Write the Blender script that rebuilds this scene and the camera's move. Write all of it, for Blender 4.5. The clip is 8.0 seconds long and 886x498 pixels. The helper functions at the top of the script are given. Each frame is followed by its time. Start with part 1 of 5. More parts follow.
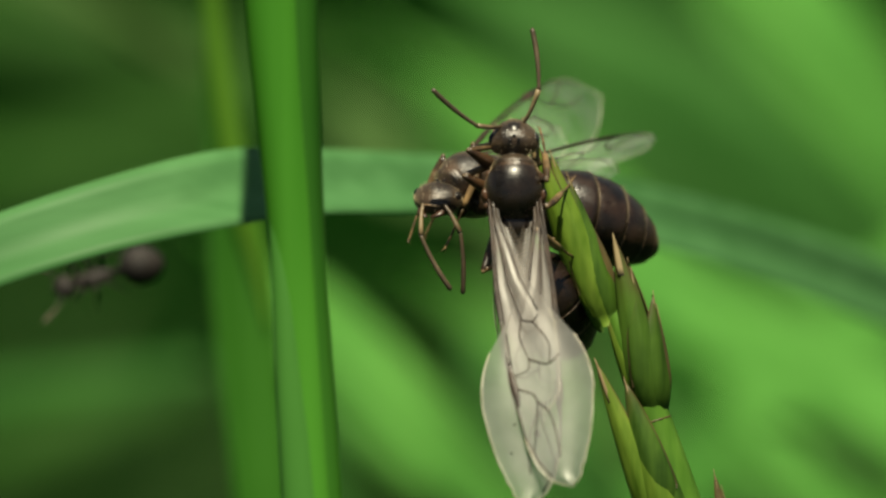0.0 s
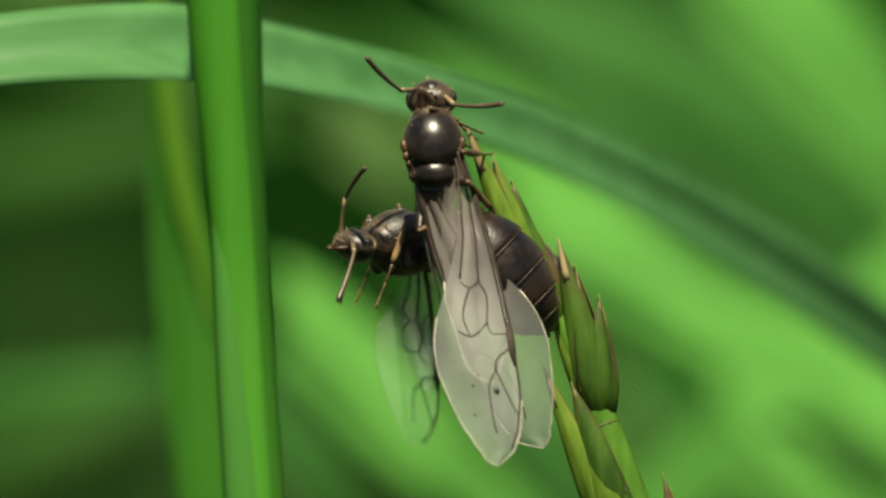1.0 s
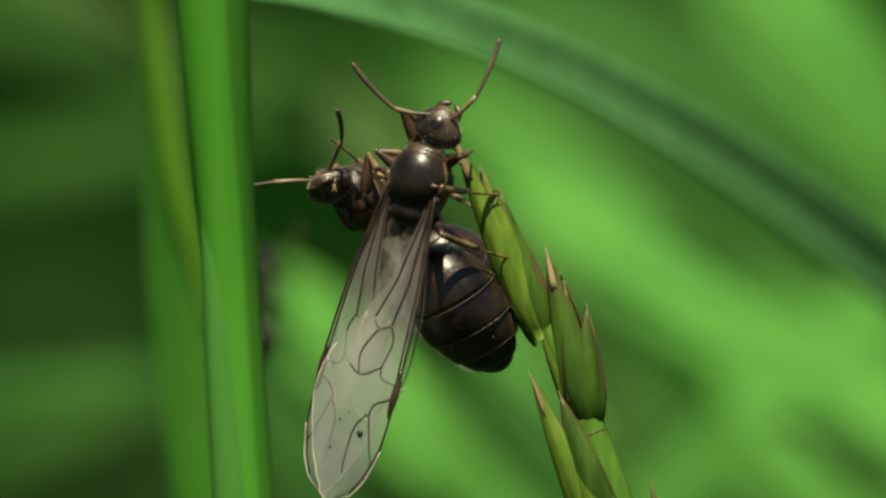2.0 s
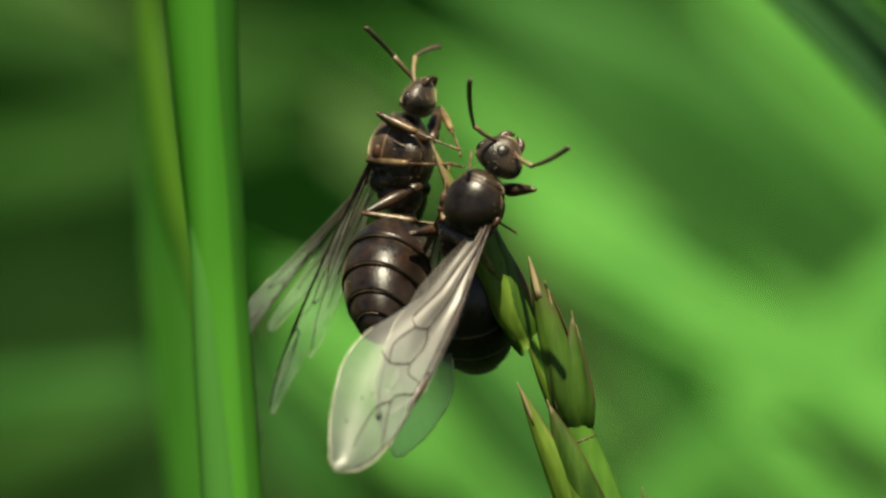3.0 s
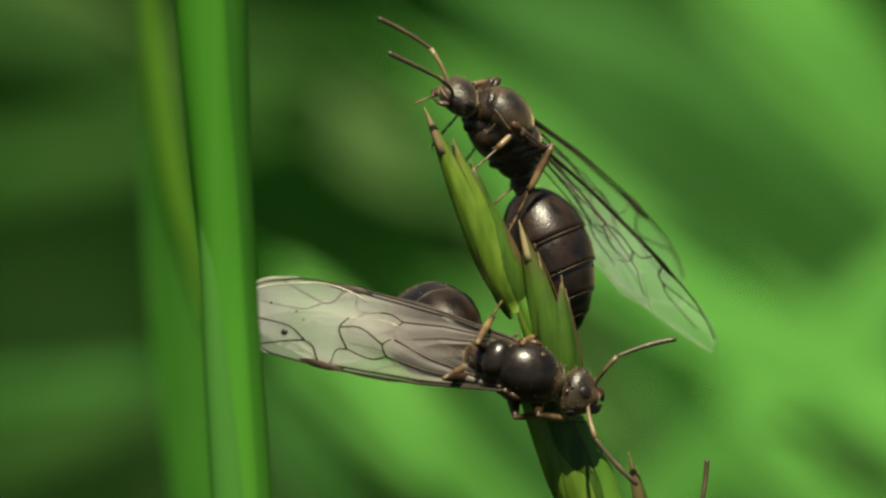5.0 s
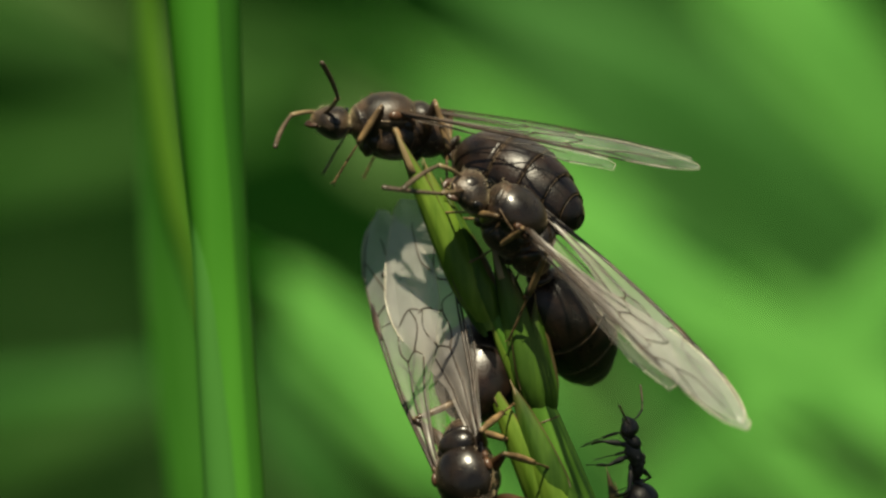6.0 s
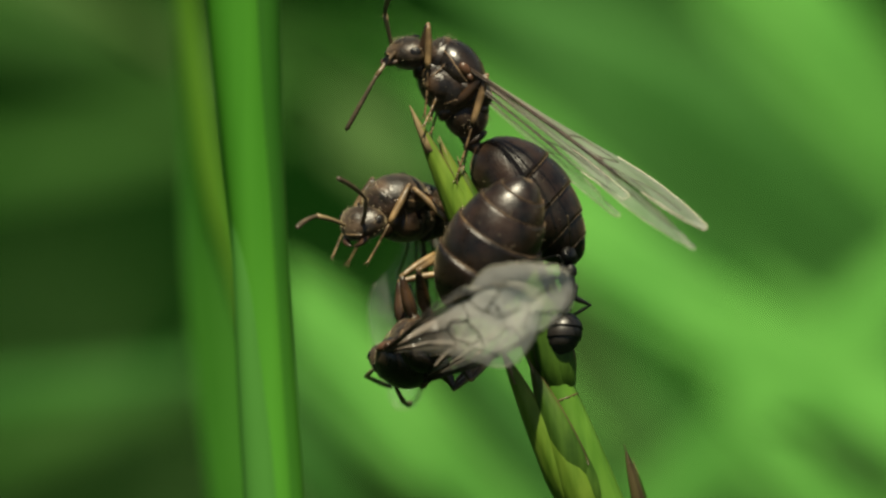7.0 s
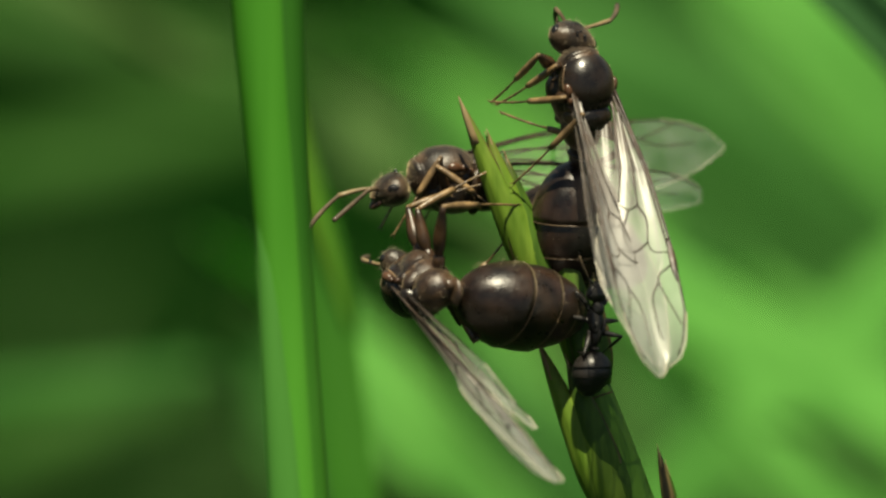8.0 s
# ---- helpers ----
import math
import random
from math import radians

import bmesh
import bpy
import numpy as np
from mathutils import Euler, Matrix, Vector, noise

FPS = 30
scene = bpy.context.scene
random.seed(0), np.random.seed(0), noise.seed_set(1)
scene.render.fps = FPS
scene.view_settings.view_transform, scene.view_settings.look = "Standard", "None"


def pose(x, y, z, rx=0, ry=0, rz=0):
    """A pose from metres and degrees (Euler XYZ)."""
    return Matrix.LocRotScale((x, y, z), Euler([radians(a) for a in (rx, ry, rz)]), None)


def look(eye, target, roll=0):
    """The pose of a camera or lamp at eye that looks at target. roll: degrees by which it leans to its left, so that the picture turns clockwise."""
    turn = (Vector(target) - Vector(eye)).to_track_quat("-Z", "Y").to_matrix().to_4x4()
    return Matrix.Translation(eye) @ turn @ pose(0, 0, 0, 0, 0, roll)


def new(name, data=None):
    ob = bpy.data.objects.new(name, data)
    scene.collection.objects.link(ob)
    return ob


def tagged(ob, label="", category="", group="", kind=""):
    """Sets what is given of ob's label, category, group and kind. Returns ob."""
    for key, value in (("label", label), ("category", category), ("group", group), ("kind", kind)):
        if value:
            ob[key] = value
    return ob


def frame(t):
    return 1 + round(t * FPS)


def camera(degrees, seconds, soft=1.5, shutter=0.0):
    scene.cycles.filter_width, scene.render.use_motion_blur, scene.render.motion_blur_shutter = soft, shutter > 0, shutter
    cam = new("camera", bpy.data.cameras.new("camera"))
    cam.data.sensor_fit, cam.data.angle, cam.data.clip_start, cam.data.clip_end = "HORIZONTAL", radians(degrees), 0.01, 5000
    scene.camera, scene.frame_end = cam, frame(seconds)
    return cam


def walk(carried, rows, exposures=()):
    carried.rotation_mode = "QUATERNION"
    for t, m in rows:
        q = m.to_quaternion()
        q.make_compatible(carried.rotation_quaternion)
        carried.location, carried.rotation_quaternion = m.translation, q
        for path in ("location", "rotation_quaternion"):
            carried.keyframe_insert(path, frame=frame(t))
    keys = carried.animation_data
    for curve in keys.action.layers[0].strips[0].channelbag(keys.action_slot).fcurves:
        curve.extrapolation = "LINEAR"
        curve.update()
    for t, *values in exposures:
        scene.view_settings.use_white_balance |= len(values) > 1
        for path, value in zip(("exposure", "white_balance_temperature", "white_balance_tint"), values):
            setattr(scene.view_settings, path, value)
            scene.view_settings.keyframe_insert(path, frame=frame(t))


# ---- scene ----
# Everything is planned in millimetres on a stage: x to the right, y up the
# camera's upright axis, z towards the camera. The origin is the focus point.
TILT, HEIGHT, REACH = radians(20), 0.30, 0.35
MM = 0.001
STAGE = Matrix(((1, 0, 0, 0),
                (0, math.sin(TILT), -math.cos(TILT), 0),
                (0, math.cos(TILT), math.sin(TILT), HEIGHT),
                (0, 0, 0, 1)))

# ---- camera: a macro lens on a tripod ----
cam = camera(4.752, 8.0, soft=2.5, shutter=0.0)
cam.data.dof.use_dof = True
cam.data.dof.focus_distance = REACH - 0.0008
cam.data.dof.aperture_fstop = 46.0
EYE = STAGE @ Matrix.Translation((0, 0, REACH))
walk(cam, [(0.0, EYE), (8.0, EYE)],
     [(s, e, 7900, 0) for s, e in ((0.0, 0.41), (0.5, 0.59), (1.0, 0.68), (1.5, 0.46), (2.3, 0.52), (3.0, 0.63), (3.5, 0.68), (3.6, 0.26), (4.2, 0.25),
                                   (4.5, 0.47), (4.7, 0.48), (6.0, 0.42), (6.5, 0.46), (7.0, 0.50), (7.5, 0.52), (8.0, 0.58))])

# ---- daylight ----
SUN_FROM = (STAGE.to_3x3() @ Vector((0.01, 0.88, 0.47))).normalized()
sun_data = bpy.data.lights.new("sun", "SUN")
sun_data.energy, sun_data.angle, sun_data.color = 5.6, radians(0.6), (1.0, 0.95, 0.86)
sun = new("sun", sun_data)
sun.matrix_world = look(SUN_FROM * 2, (0, 0, 0))
world = bpy.data.worlds.new("sky")
scene.world = world
world.use_nodes = True
sky = world.node_tree.nodes.new("ShaderNodeTexSky")
sky.sky_type, sky.sun_disc = "NISHITA", False
sky.sun_elevation = math.asin(SUN_FROM.z)
sky.sun_rotation = math.atan2(SUN_FROM.x, SUN_FROM.y)
world.node_tree.links.new(sky.outputs[0], world.node_tree.nodes["Background"].inputs[0])
world.node_tree.nodes["Background"].inputs[1].default_value = 0.048


# ---- materials ----
def material(name):
    m = bpy.data.materials.new(name)
    m.use_nodes = True
    return m, m.node_tree.nodes, m.node_tree.links, m.node_tree.nodes["Principled BSDF"]


def noise_tex(nodes, links, scale, detail=4.0, stretch=None, space="Object"):
    co = nodes.new("ShaderNodeTexCoord")
    tex = nodes.new("ShaderNodeTexNoise")
    tex.inputs["Scale"].default_value, tex.inputs["Detail"].default_value = scale, detail
    if stretch:
        mp = nodes.new("ShaderNodeMapping")
        mp.inputs["Scale"].default_value = stretch
        links.new(co.outputs[space], mp.inputs[0])
        links.new(mp.outputs[0], tex.inputs["Vector"])
    else:
        links.new(co.outputs[space], tex.inputs["Vector"])
    return tex


def ramp(nodes, links, source, stops):
    r = nodes.new("ShaderNodeValToRGB")
    while len(r.color_ramp.elements) < len(stops):
        r.color_ramp.elements.new(0.5)
    for e, (p, c) in zip(r.color_ramp.elements, stops):
        e.position, e.color = p, (*c, 1)
    links.new(source, r.inputs[0])
    return r


def bump(nodes, links, source, bsdf, strength, distance):
    b = nodes.new("ShaderNodeBump")
    b.inputs["Strength"].default_value, b.inputs["Distance"].default_value = strength, distance
    links.new(source, b.inputs["Height"])
    links.new(b.outputs[0], bsdf.inputs["Normal"])


def chitin(name, dark, light, rough, relief=0.25, sheen=0.0, fine=14000):
    m, n, l, p = material(name)
    big = noise_tex(n, l, 1300, 6)
    l.new(ramp(n, l, big.outputs[0], [(0.38, dark), (0.68, light)]).outputs[0], p.inputs["Base Color"])
    small = noise_tex(n, l, fine, 2)
    bump(n, l, small.outputs[0], p, relief, 0.00003)
    r = ramp(n, l, noise_tex(n, l, 3500, 4).outputs[0], [(0.3, (rough * 0.75,) * 3), (0.7, (rough * 1.3,) * 3)])
    l.new(r.outputs[0], p.inputs["Roughness"])
    p.inputs["Sheen Weight"].default_value = sheen
    p.inputs["Sheen Roughness"].default_value = 0.35
    p.inputs["Sheen Tint"].default_value = (0.85, 0.68, 0.42, 1)
    return m


def leaf_green(name, dark, light, rough=0.42, through_light=0.35, rib=900.0, scale=60, axis=1, gloss=0.35, edge=None):
    """Plant tissue: streaks along the blade, fine ribs and light shining through."""
    m, n, l, p = material(name)
    along = [rib, rib, rib]
    along[axis] = rib * 0.03
    streak = noise_tex(n, l, 1.0, 3, along)
    patch = noise_tex(n, l, scale, 4)
    mix = n.new("ShaderNodeMath")
    mix.operation = "ADD"
    half = n.new("ShaderNodeMath")
    half.operation = "MULTIPLY"
    half.inputs[1].default_value = 0.5
    l.new(streak.outputs[0], mix.inputs[0])
    l.new(patch.outputs[0], mix.inputs[1])
    l.new(mix.outputs[0], half.inputs[0])
    col = ramp(n, l, half.outputs[0], [(0.36, dark), (0.57, light), (0.67, edge)] if edge else [(0.36, dark), (0.64, light)])
    l.new(col.outputs[0], p.inputs["Base Color"])
    p.inputs["Roughness"].default_value = rough
    p.inputs["Specular IOR Level"].default_value = gloss
    bump(n, l, streak.outputs[0], p, 0.3, 0.00005)
    tr = n.new("ShaderNodeBsdfTranslucent")
    l.new(col.outputs[0], tr.inputs[0])
    mx = n.new("ShaderNodeMixShader")
    mx.inputs[0].default_value = through_light
    l.new(p.outputs[0], mx.inputs[1])
    l.new(tr.outputs[0], mx.inputs[2])
    l.new(mx.outputs[0], n["Material Output"].inputs[0])
    return m


def husk_green(name, dark, light, ripe, start):
    """Husk tissue: green and ribbed, ripening to reddish brown towards its tip and margins."""
    m, n, l, p = material(name)
    streak = noise_tex(n, l, 1.0, 3, [2600, 90, 2600])
    patch = noise_tex(n, l, 420, 4)
    add = n.new("ShaderNodeMath")
    add.operation = "ADD"
    l.new(streak.outputs[0], add.inputs[0])
    l.new(patch.outputs[0], add.inputs[1])
    half = n.new("ShaderNodeMath")
    half.operation = "MULTIPLY"
    half.inputs[1].default_value = 0.5
    l.new(add.outputs[0], half.inputs[0])
    green = ramp(n, l, half.outputs[0], [(0.38, dark), (0.62, light)])
    along = n.new("ShaderNodeAttribute")
    along.attribute_name = "ripe"
    spread = n.new("ShaderNodeMath")
    spread.operation = "MULTIPLY_ADD"
    spread.inputs[1].default_value, spread.inputs[2].default_value = 0.9, -0.45
    l.new(half.outputs[0], spread.inputs[0])
    reach = n.new("ShaderNodeMath")
    reach.operation = "ADD"
    l.new(along.outputs["Fac"], reach.inputs[0])
    l.new(spread.outputs[0], reach.inputs[1])
    amount = n.new("ShaderNodeMapRange")
    amount.interpolation_type = "SMOOTHSTEP"
    amount.inputs["From Min"].default_value, amount.inputs["From Max"].default_value = start - 0.25, start + 0.35
    l.new(reach.outputs[0], amount.inputs["Value"])
    mix = n.new("ShaderNodeMix")
    mix.data_type = "RGBA"
    l.new(amount.outputs[0], mix.inputs["Factor"])
    l.new(green.outputs[0], mix.inputs[6])
    mix.inputs[7].default_value = (*ripe, 1)
    l.new(mix.outputs[2], p.inputs["Base Color"])
    p.inputs["Roughness"].default_value = 0.46
    p.inputs["Specular IOR Level"].default_value = 0.3
    bump(n, l, streak.outputs[0], p, 0.45, 0.00006)
    tr = n.new("ShaderNodeBsdfTranslucent")
    l.new(mix.outputs[2], tr.inputs[0])
    mx = n.new("ShaderNodeMixShader")
    mx.inputs[0].default_value = 0.4
    l.new(p.outputs[0], mx.inputs[1])
    l.new(tr.outputs[0], mx.inputs[2])
    l.new(mx.outputs[0], n["Material Output"].inputs[0])
    return m


def membrane(name, clear=0.45, tint=(0.86, 0.85, 0.8), gloss=0.1):
    """Insect wing: partly clear, milky where it scatters, with a satin shine."""
    m, n, l, p = material(name)
    co, split = n.new("ShaderNodeTexCoord"), n.new("ShaderNodeSeparateXYZ")
    l.new(co.outputs["Object"], split.inputs[0])
    along = n.new("ShaderNodeMapRange")
    along.inputs["From Min"].default_value, along.inputs["From Max"].default_value = -0.0005, -0.0062
    l.new(split.outputs[0], along.inputs["Value"])
    smoky = ramp(n, l, along.outputs[0], [(0.0, (0.52, 0.42, 0.34)), (0.62, (0.68, 0.62, 0.57)), (1.0, tint)])
    l.new(smoky.outputs[0], p.inputs["Base Color"])
    p.inputs["Roughness"].default_value = 0.28
    p.inputs["Specular IOR Level"].default_value = 0.7
    fold = noise_tex(n, l, 700, 4)
    bump(n, l, fold.outputs[0], p, 0.16, 0.00006)
    tr = n.new("ShaderNodeBsdfTranslucent")
    l.new(smoky.outputs[0], tr.inputs[0])
    body = n.new("ShaderNodeMixShader")
    body.inputs[0].default_value = 0.7
    l.new(p.outputs[0], body.inputs[1])
    l.new(tr.outputs[0], body.inputs[2])
    shine = n.new("ShaderNodeBsdfGlossy")
    shine.inputs["Color"].default_value, shine.inputs["Roughness"].default_value = (1, 0.99, 0.97, 1), 0.5
    l.new(p.inputs["Normal"].links[0].from_socket, shine.inputs["Normal"])
    satin = n.new("ShaderNodeMixShader")
    satin.inputs[0].default_value = gloss
    l.new(body.outputs[0], satin.inputs[1])
    l.new(shine.outputs[0], satin.inputs[2])
    air = n.new("ShaderNodeBsdfTransparent")
    cl = ramp(n, l, noise_tex(n, l, 420, 3).outputs[0], [(0.3, (clear + 0.12,) * 3), (0.7, (clear - 0.12,) * 3)])
    mx = n.new("ShaderNodeMixShader")
    l.new(cl.outputs[0], mx.inputs[0])
    l.new(satin.outputs[0], mx.inputs[1])
    l.new(air.outputs[0], mx.inputs[2])
    l.new(mx.outputs[0], n["Material Output"].inputs[0])
    return m


BLACK = chitin("black_chitin", (0.006, 0.0042, 0.0032), (0.020, 0.0125, 0.008), 0.30, 0.2, 0.12)
DULL = chitin("dull_chitin", (0.009, 0.006, 0.004), (0.066, 0.040, 0.023), 0.42, 0.7, 0.8)
BROWN = chitin("brown_chitin", (0.0045, 0.0027, 0.0019), (0.058, 0.031, 0.016), 0.36, 0.7, 0.45)
HEADC = chitin("head_chitin", (0.006, 0.0042, 0.003), (0.060, 0.038, 0.022), 0.34, 0.8, 0.6)
GASTER = chitin("gaster_chitin", (0.0045, 0.0026, 0.0020), (0.027, 0.014, 0.0085), 0.33, 0.4, 0.12)
RIM = chitin("gaster_membrane", (0.04, 0.024, 0.014), (0.16, 0.105, 0.06), 0.45)
SUTURE = chitin("pale_suture", (0.10, 0.06, 0.032), (0.26, 0.17, 0.095), 0.42)
TEGULA = chitin("reddish_chitin", (0.03, 0.013, 0.007), (0.085, 0.04, 0.02), 0.32)
FEMUR = chitin("femur_chitin", (0.010, 0.0055, 0.003), (0.055, 0.028, 0.013), 0.34)
TIBIA = chitin("tibia_chitin", (0.032, 0.018, 0.008), (0.25, 0.16, 0.075), 0.34)
FEELER = chitin("antenna_chitin", (0.05, 0.03, 0.015), (0.26, 0.19, 0.10), 0.42)
WHIP = chitin("antenna_whip_chitin", (0.022, 0.016, 0.010), (0.12, 0.085, 0.05), 0.42)
EYE_MAT = chitin("eye_chitin", (0.006, 0.005, 0.005), (0.014, 0.012, 0.012), 0.2, 0.6, 0.0, 30000)
VEIN = chitin("vein", (0.014, 0.008, 0.005), (0.055, 0.032, 0.019), 0.45)
PALE_VEIN = chitin("pale_vein", (0.45, 0.40, 0.30), (0.75, 0.70, 0.58), 0.4)
HAIR = chitin("golden_hair", (0.30, 0.24, 0.15), (0.55, 0.46, 0.32), 0.35)
WING = membrane("wing_membrane", 0.55, (0.84, 0.82, 0.775), 0.08)
# Same wing membrane made clearer: the lack of sun is put into the material.
UNLIT_WING = membrane("unlit_wing_membrane", 0.84, (0.90, 0.93, 0.88), 0.06)
HINDWING = membrane("hindwing_membrane", 0.74)
SOOT = chitin("worker_chitin", (0.008, 0.007, 0.006), (0.02, 0.016, 0.014), 0.42)

MATT = chitin("matt_worker_chitin", (0.006, 0.004, 0.003), (0.018, 0.012, 0.008), 0.7)

STEM = leaf_green("stem_green", (0.052, 0.25, 0.018), (0.10, 0.38, 0.038), 0.4, 0.35)
STEM_DARK = leaf_green("dark_stem_green", (0.020, 0.115, 0.008), (0.045, 0.20, 0.016), 0.5, 0.3)
SHEATH = leaf_green("sheath_blue_green", (0.050, 0.20, 0.028), (0.085, 0.29, 0.050), 0.5, 0.3, 900, 60, 1, 0.2)
RIB = leaf_green("pale_rib", (0.075, 0.21, 0.014), (0.135, 0.32, 0.030), 0.45, 0.3)
LEAF = leaf_green("leaf_green", (0.052, 0.17, 0.050), (0.095, 0.26, 0.092), 0.5, 0.3, 900, 60, 0, 0.16)
LEMMA = husk_green("lemma_green", (0.028, 0.078, 0.009), (0.095, 0.200, 0.026), (0.092, 0.062, 0.030), 0.90)
LEMMA_LIGHT = husk_green("lemma_pale", (0.095, 0.195, 0.018), (0.215, 0.345, 0.046), (0.16, 0.105, 0.045), 0.95)
LEMMA_RED = leaf_green("lemma_reddish", (0.045, 0.034, 0.014), (0.15, 0.115, 0.045), 0.45, 0.3, 2500, 400)
STALK = leaf_green("stalk_green", (0.050, 0.155, 0.014), (0.125, 0.28, 0.036), 0.46, 0.3, 2200, 260, 1, 0.3)
TIP = leaf_green("lemma_tip", (0.19, 0.12, 0.05), (0.42, 0.33, 0.18), 0.5, 0.35, 2500, 400)
# Meadow blade greens: sunlit and shaded patches are put into the colour.
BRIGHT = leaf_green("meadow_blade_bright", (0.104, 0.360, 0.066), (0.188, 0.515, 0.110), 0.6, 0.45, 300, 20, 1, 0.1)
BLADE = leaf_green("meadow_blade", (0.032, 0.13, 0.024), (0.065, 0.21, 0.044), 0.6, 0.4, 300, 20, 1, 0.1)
# Shaded copy of the meadow blade green.
BLADE_SHADED = leaf_green("meadow_blade_shaded", (0.017, 0.068, 0.010), (0.038, 0.118, 0.018), 0.6, 0.3, 300, 20, 1, 0.1)
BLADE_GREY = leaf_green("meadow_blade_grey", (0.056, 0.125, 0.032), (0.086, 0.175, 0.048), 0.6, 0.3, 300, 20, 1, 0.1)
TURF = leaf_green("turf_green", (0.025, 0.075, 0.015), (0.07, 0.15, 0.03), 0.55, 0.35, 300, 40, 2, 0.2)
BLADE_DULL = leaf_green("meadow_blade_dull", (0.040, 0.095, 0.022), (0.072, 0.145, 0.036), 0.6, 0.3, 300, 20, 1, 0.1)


def ground_material():
    m, n, l, p = material("shaded_meadow_floor")
    a = noise_tex(n, l, 9, 6)
    # Near-black green: the deep shade under the grass is put into this colour.
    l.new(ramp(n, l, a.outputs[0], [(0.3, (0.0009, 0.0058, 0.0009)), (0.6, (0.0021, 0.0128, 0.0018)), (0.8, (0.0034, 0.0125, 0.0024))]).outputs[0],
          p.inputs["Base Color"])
    p.inputs["Roughness"].default_value = 0.95
    p.inputs["Specular IOR Level"].default_value = 0.0
    bump(n, l, noise_tex(n, l, 60, 5).outputs[0], p, 0.8, 0.01)
    return m


GROUND = ground_material()


# ---- mesh helpers (all sizes in millimetres) ----
def mesh_of(bm, mat, name, smooth=True):
    me = bpy.data.meshes.new(name)
    for v in bm.verts:
        v.co *= MM
    bm.normal_update()
    for f in bm.faces:
        f.smooth = smooth
    bm.to_mesh(me)
    bm.free()
    me.materials.append(mat)
    return me


def part(name, bm, mat, parent=None, label="", at=None):
    ob = new(name, mesh_of(bm, mat, name))
    if parent:
        ob.parent = parent
    if at is not None:
        ob.matrix_basis = at
    return tagged(ob, label)


def ball(bm, centre, radii, turn=(0, 0, 0), seg=20, rings=12, shape=None):
    m = Matrix.LocRotScale(Vector(centre), Euler([radians(a) for a in turn]), None)
    made = bmesh.ops.create_uvsphere(bm, u_segments=seg, v_segments=rings, radius=1.0)["verts"]
    for v in made:
        c = v.co.copy()
        if shape:
            c = shape(c)
        v.co = m @ Vector((c.x * radii[0], c.y * radii[1], c.z * radii[2]))


def spline(pts, steps):
    """Points on a smooth curve through pts (tuples of any length), with no overshoot."""
    pts = [np.array(p, float) for p in pts]
    gap = [max(float(np.linalg.norm((b - a)[:3])), 1e-6) for a, b in zip(pts, pts[1:])]
    tan = []
    for i in range(len(pts)):
        if i == 0:
            tan.append((pts[1] - pts[0]) / gap[0])
        elif i == len(pts) - 1:
            tan.append((pts[-1] - pts[-2]) / gap[-1])
        else:
            u, v = (pts[i] - pts[i - 1]) / gap[i - 1], (pts[i + 1] - pts[i]) / gap[i]
            tan.append((u * gap[i] + v * gap[i - 1]) / (gap[i] + gap[i - 1]))
    out = []
    for i in range(len(pts) - 1):
        for k in range(steps):
            t = k / steps
            h00, h10, h01, h11 = 2 * t ** 3 - 3 * t * t + 1, t ** 3 - 2 * t * t + t, -2 * t ** 3 + 3 * t * t, t ** 3 - t * t
            out.append(tuple(h00 * pts[i] + h10 * gap[i] * tan[i] + h01 * pts[i + 1] + h11 * gap[i] * tan[i + 1]))
    out.append(tuple(pts[-1]))
    return out


def tube(bm, pts, radii, sides=8, flat=1.0, steps=4, hint=(0, 0, 1)):
    """A closed tapered tube along points (x, y, z); flat squeezes it along the hint."""
    rows = spline([(*p, r) for p, r in zip(pts, radii)], steps) if steps > 1 else [(*p, r) for p, r in zip(pts, radii)]
    rings, hint = [], Vector(hint)
    for i, row in enumerate(rows):
        c = Vector(row[:3])
        d = (Vector(rows[min(i + 1, len(rows) - 1)][:3]) - Vector(rows[max(i - 1, 0)][:3])).normalized()
        side = d.cross(hint)
        side = side.normalized() if side.length > 1e-4 else d.orthogonal().normalized()
        up = side.cross(d).normalized()
        r = max(row[3], 1e-3)
        rings.append([bm.verts.new(c + side * r * math.cos(2 * math.pi * k / sides) + up * r * flat * math.sin(2 * math.pi * k / sides))
                      for k in range(sides)])
    for a, b in zip(rings, rings[1:]):
        for k in range(sides):
            bm.faces.new((a[k], a[(k + 1) % sides], b[(k + 1) % sides], b[k]))
    bm.faces.new(rings[0][::-1])
    bm.faces.new(rings[-1])


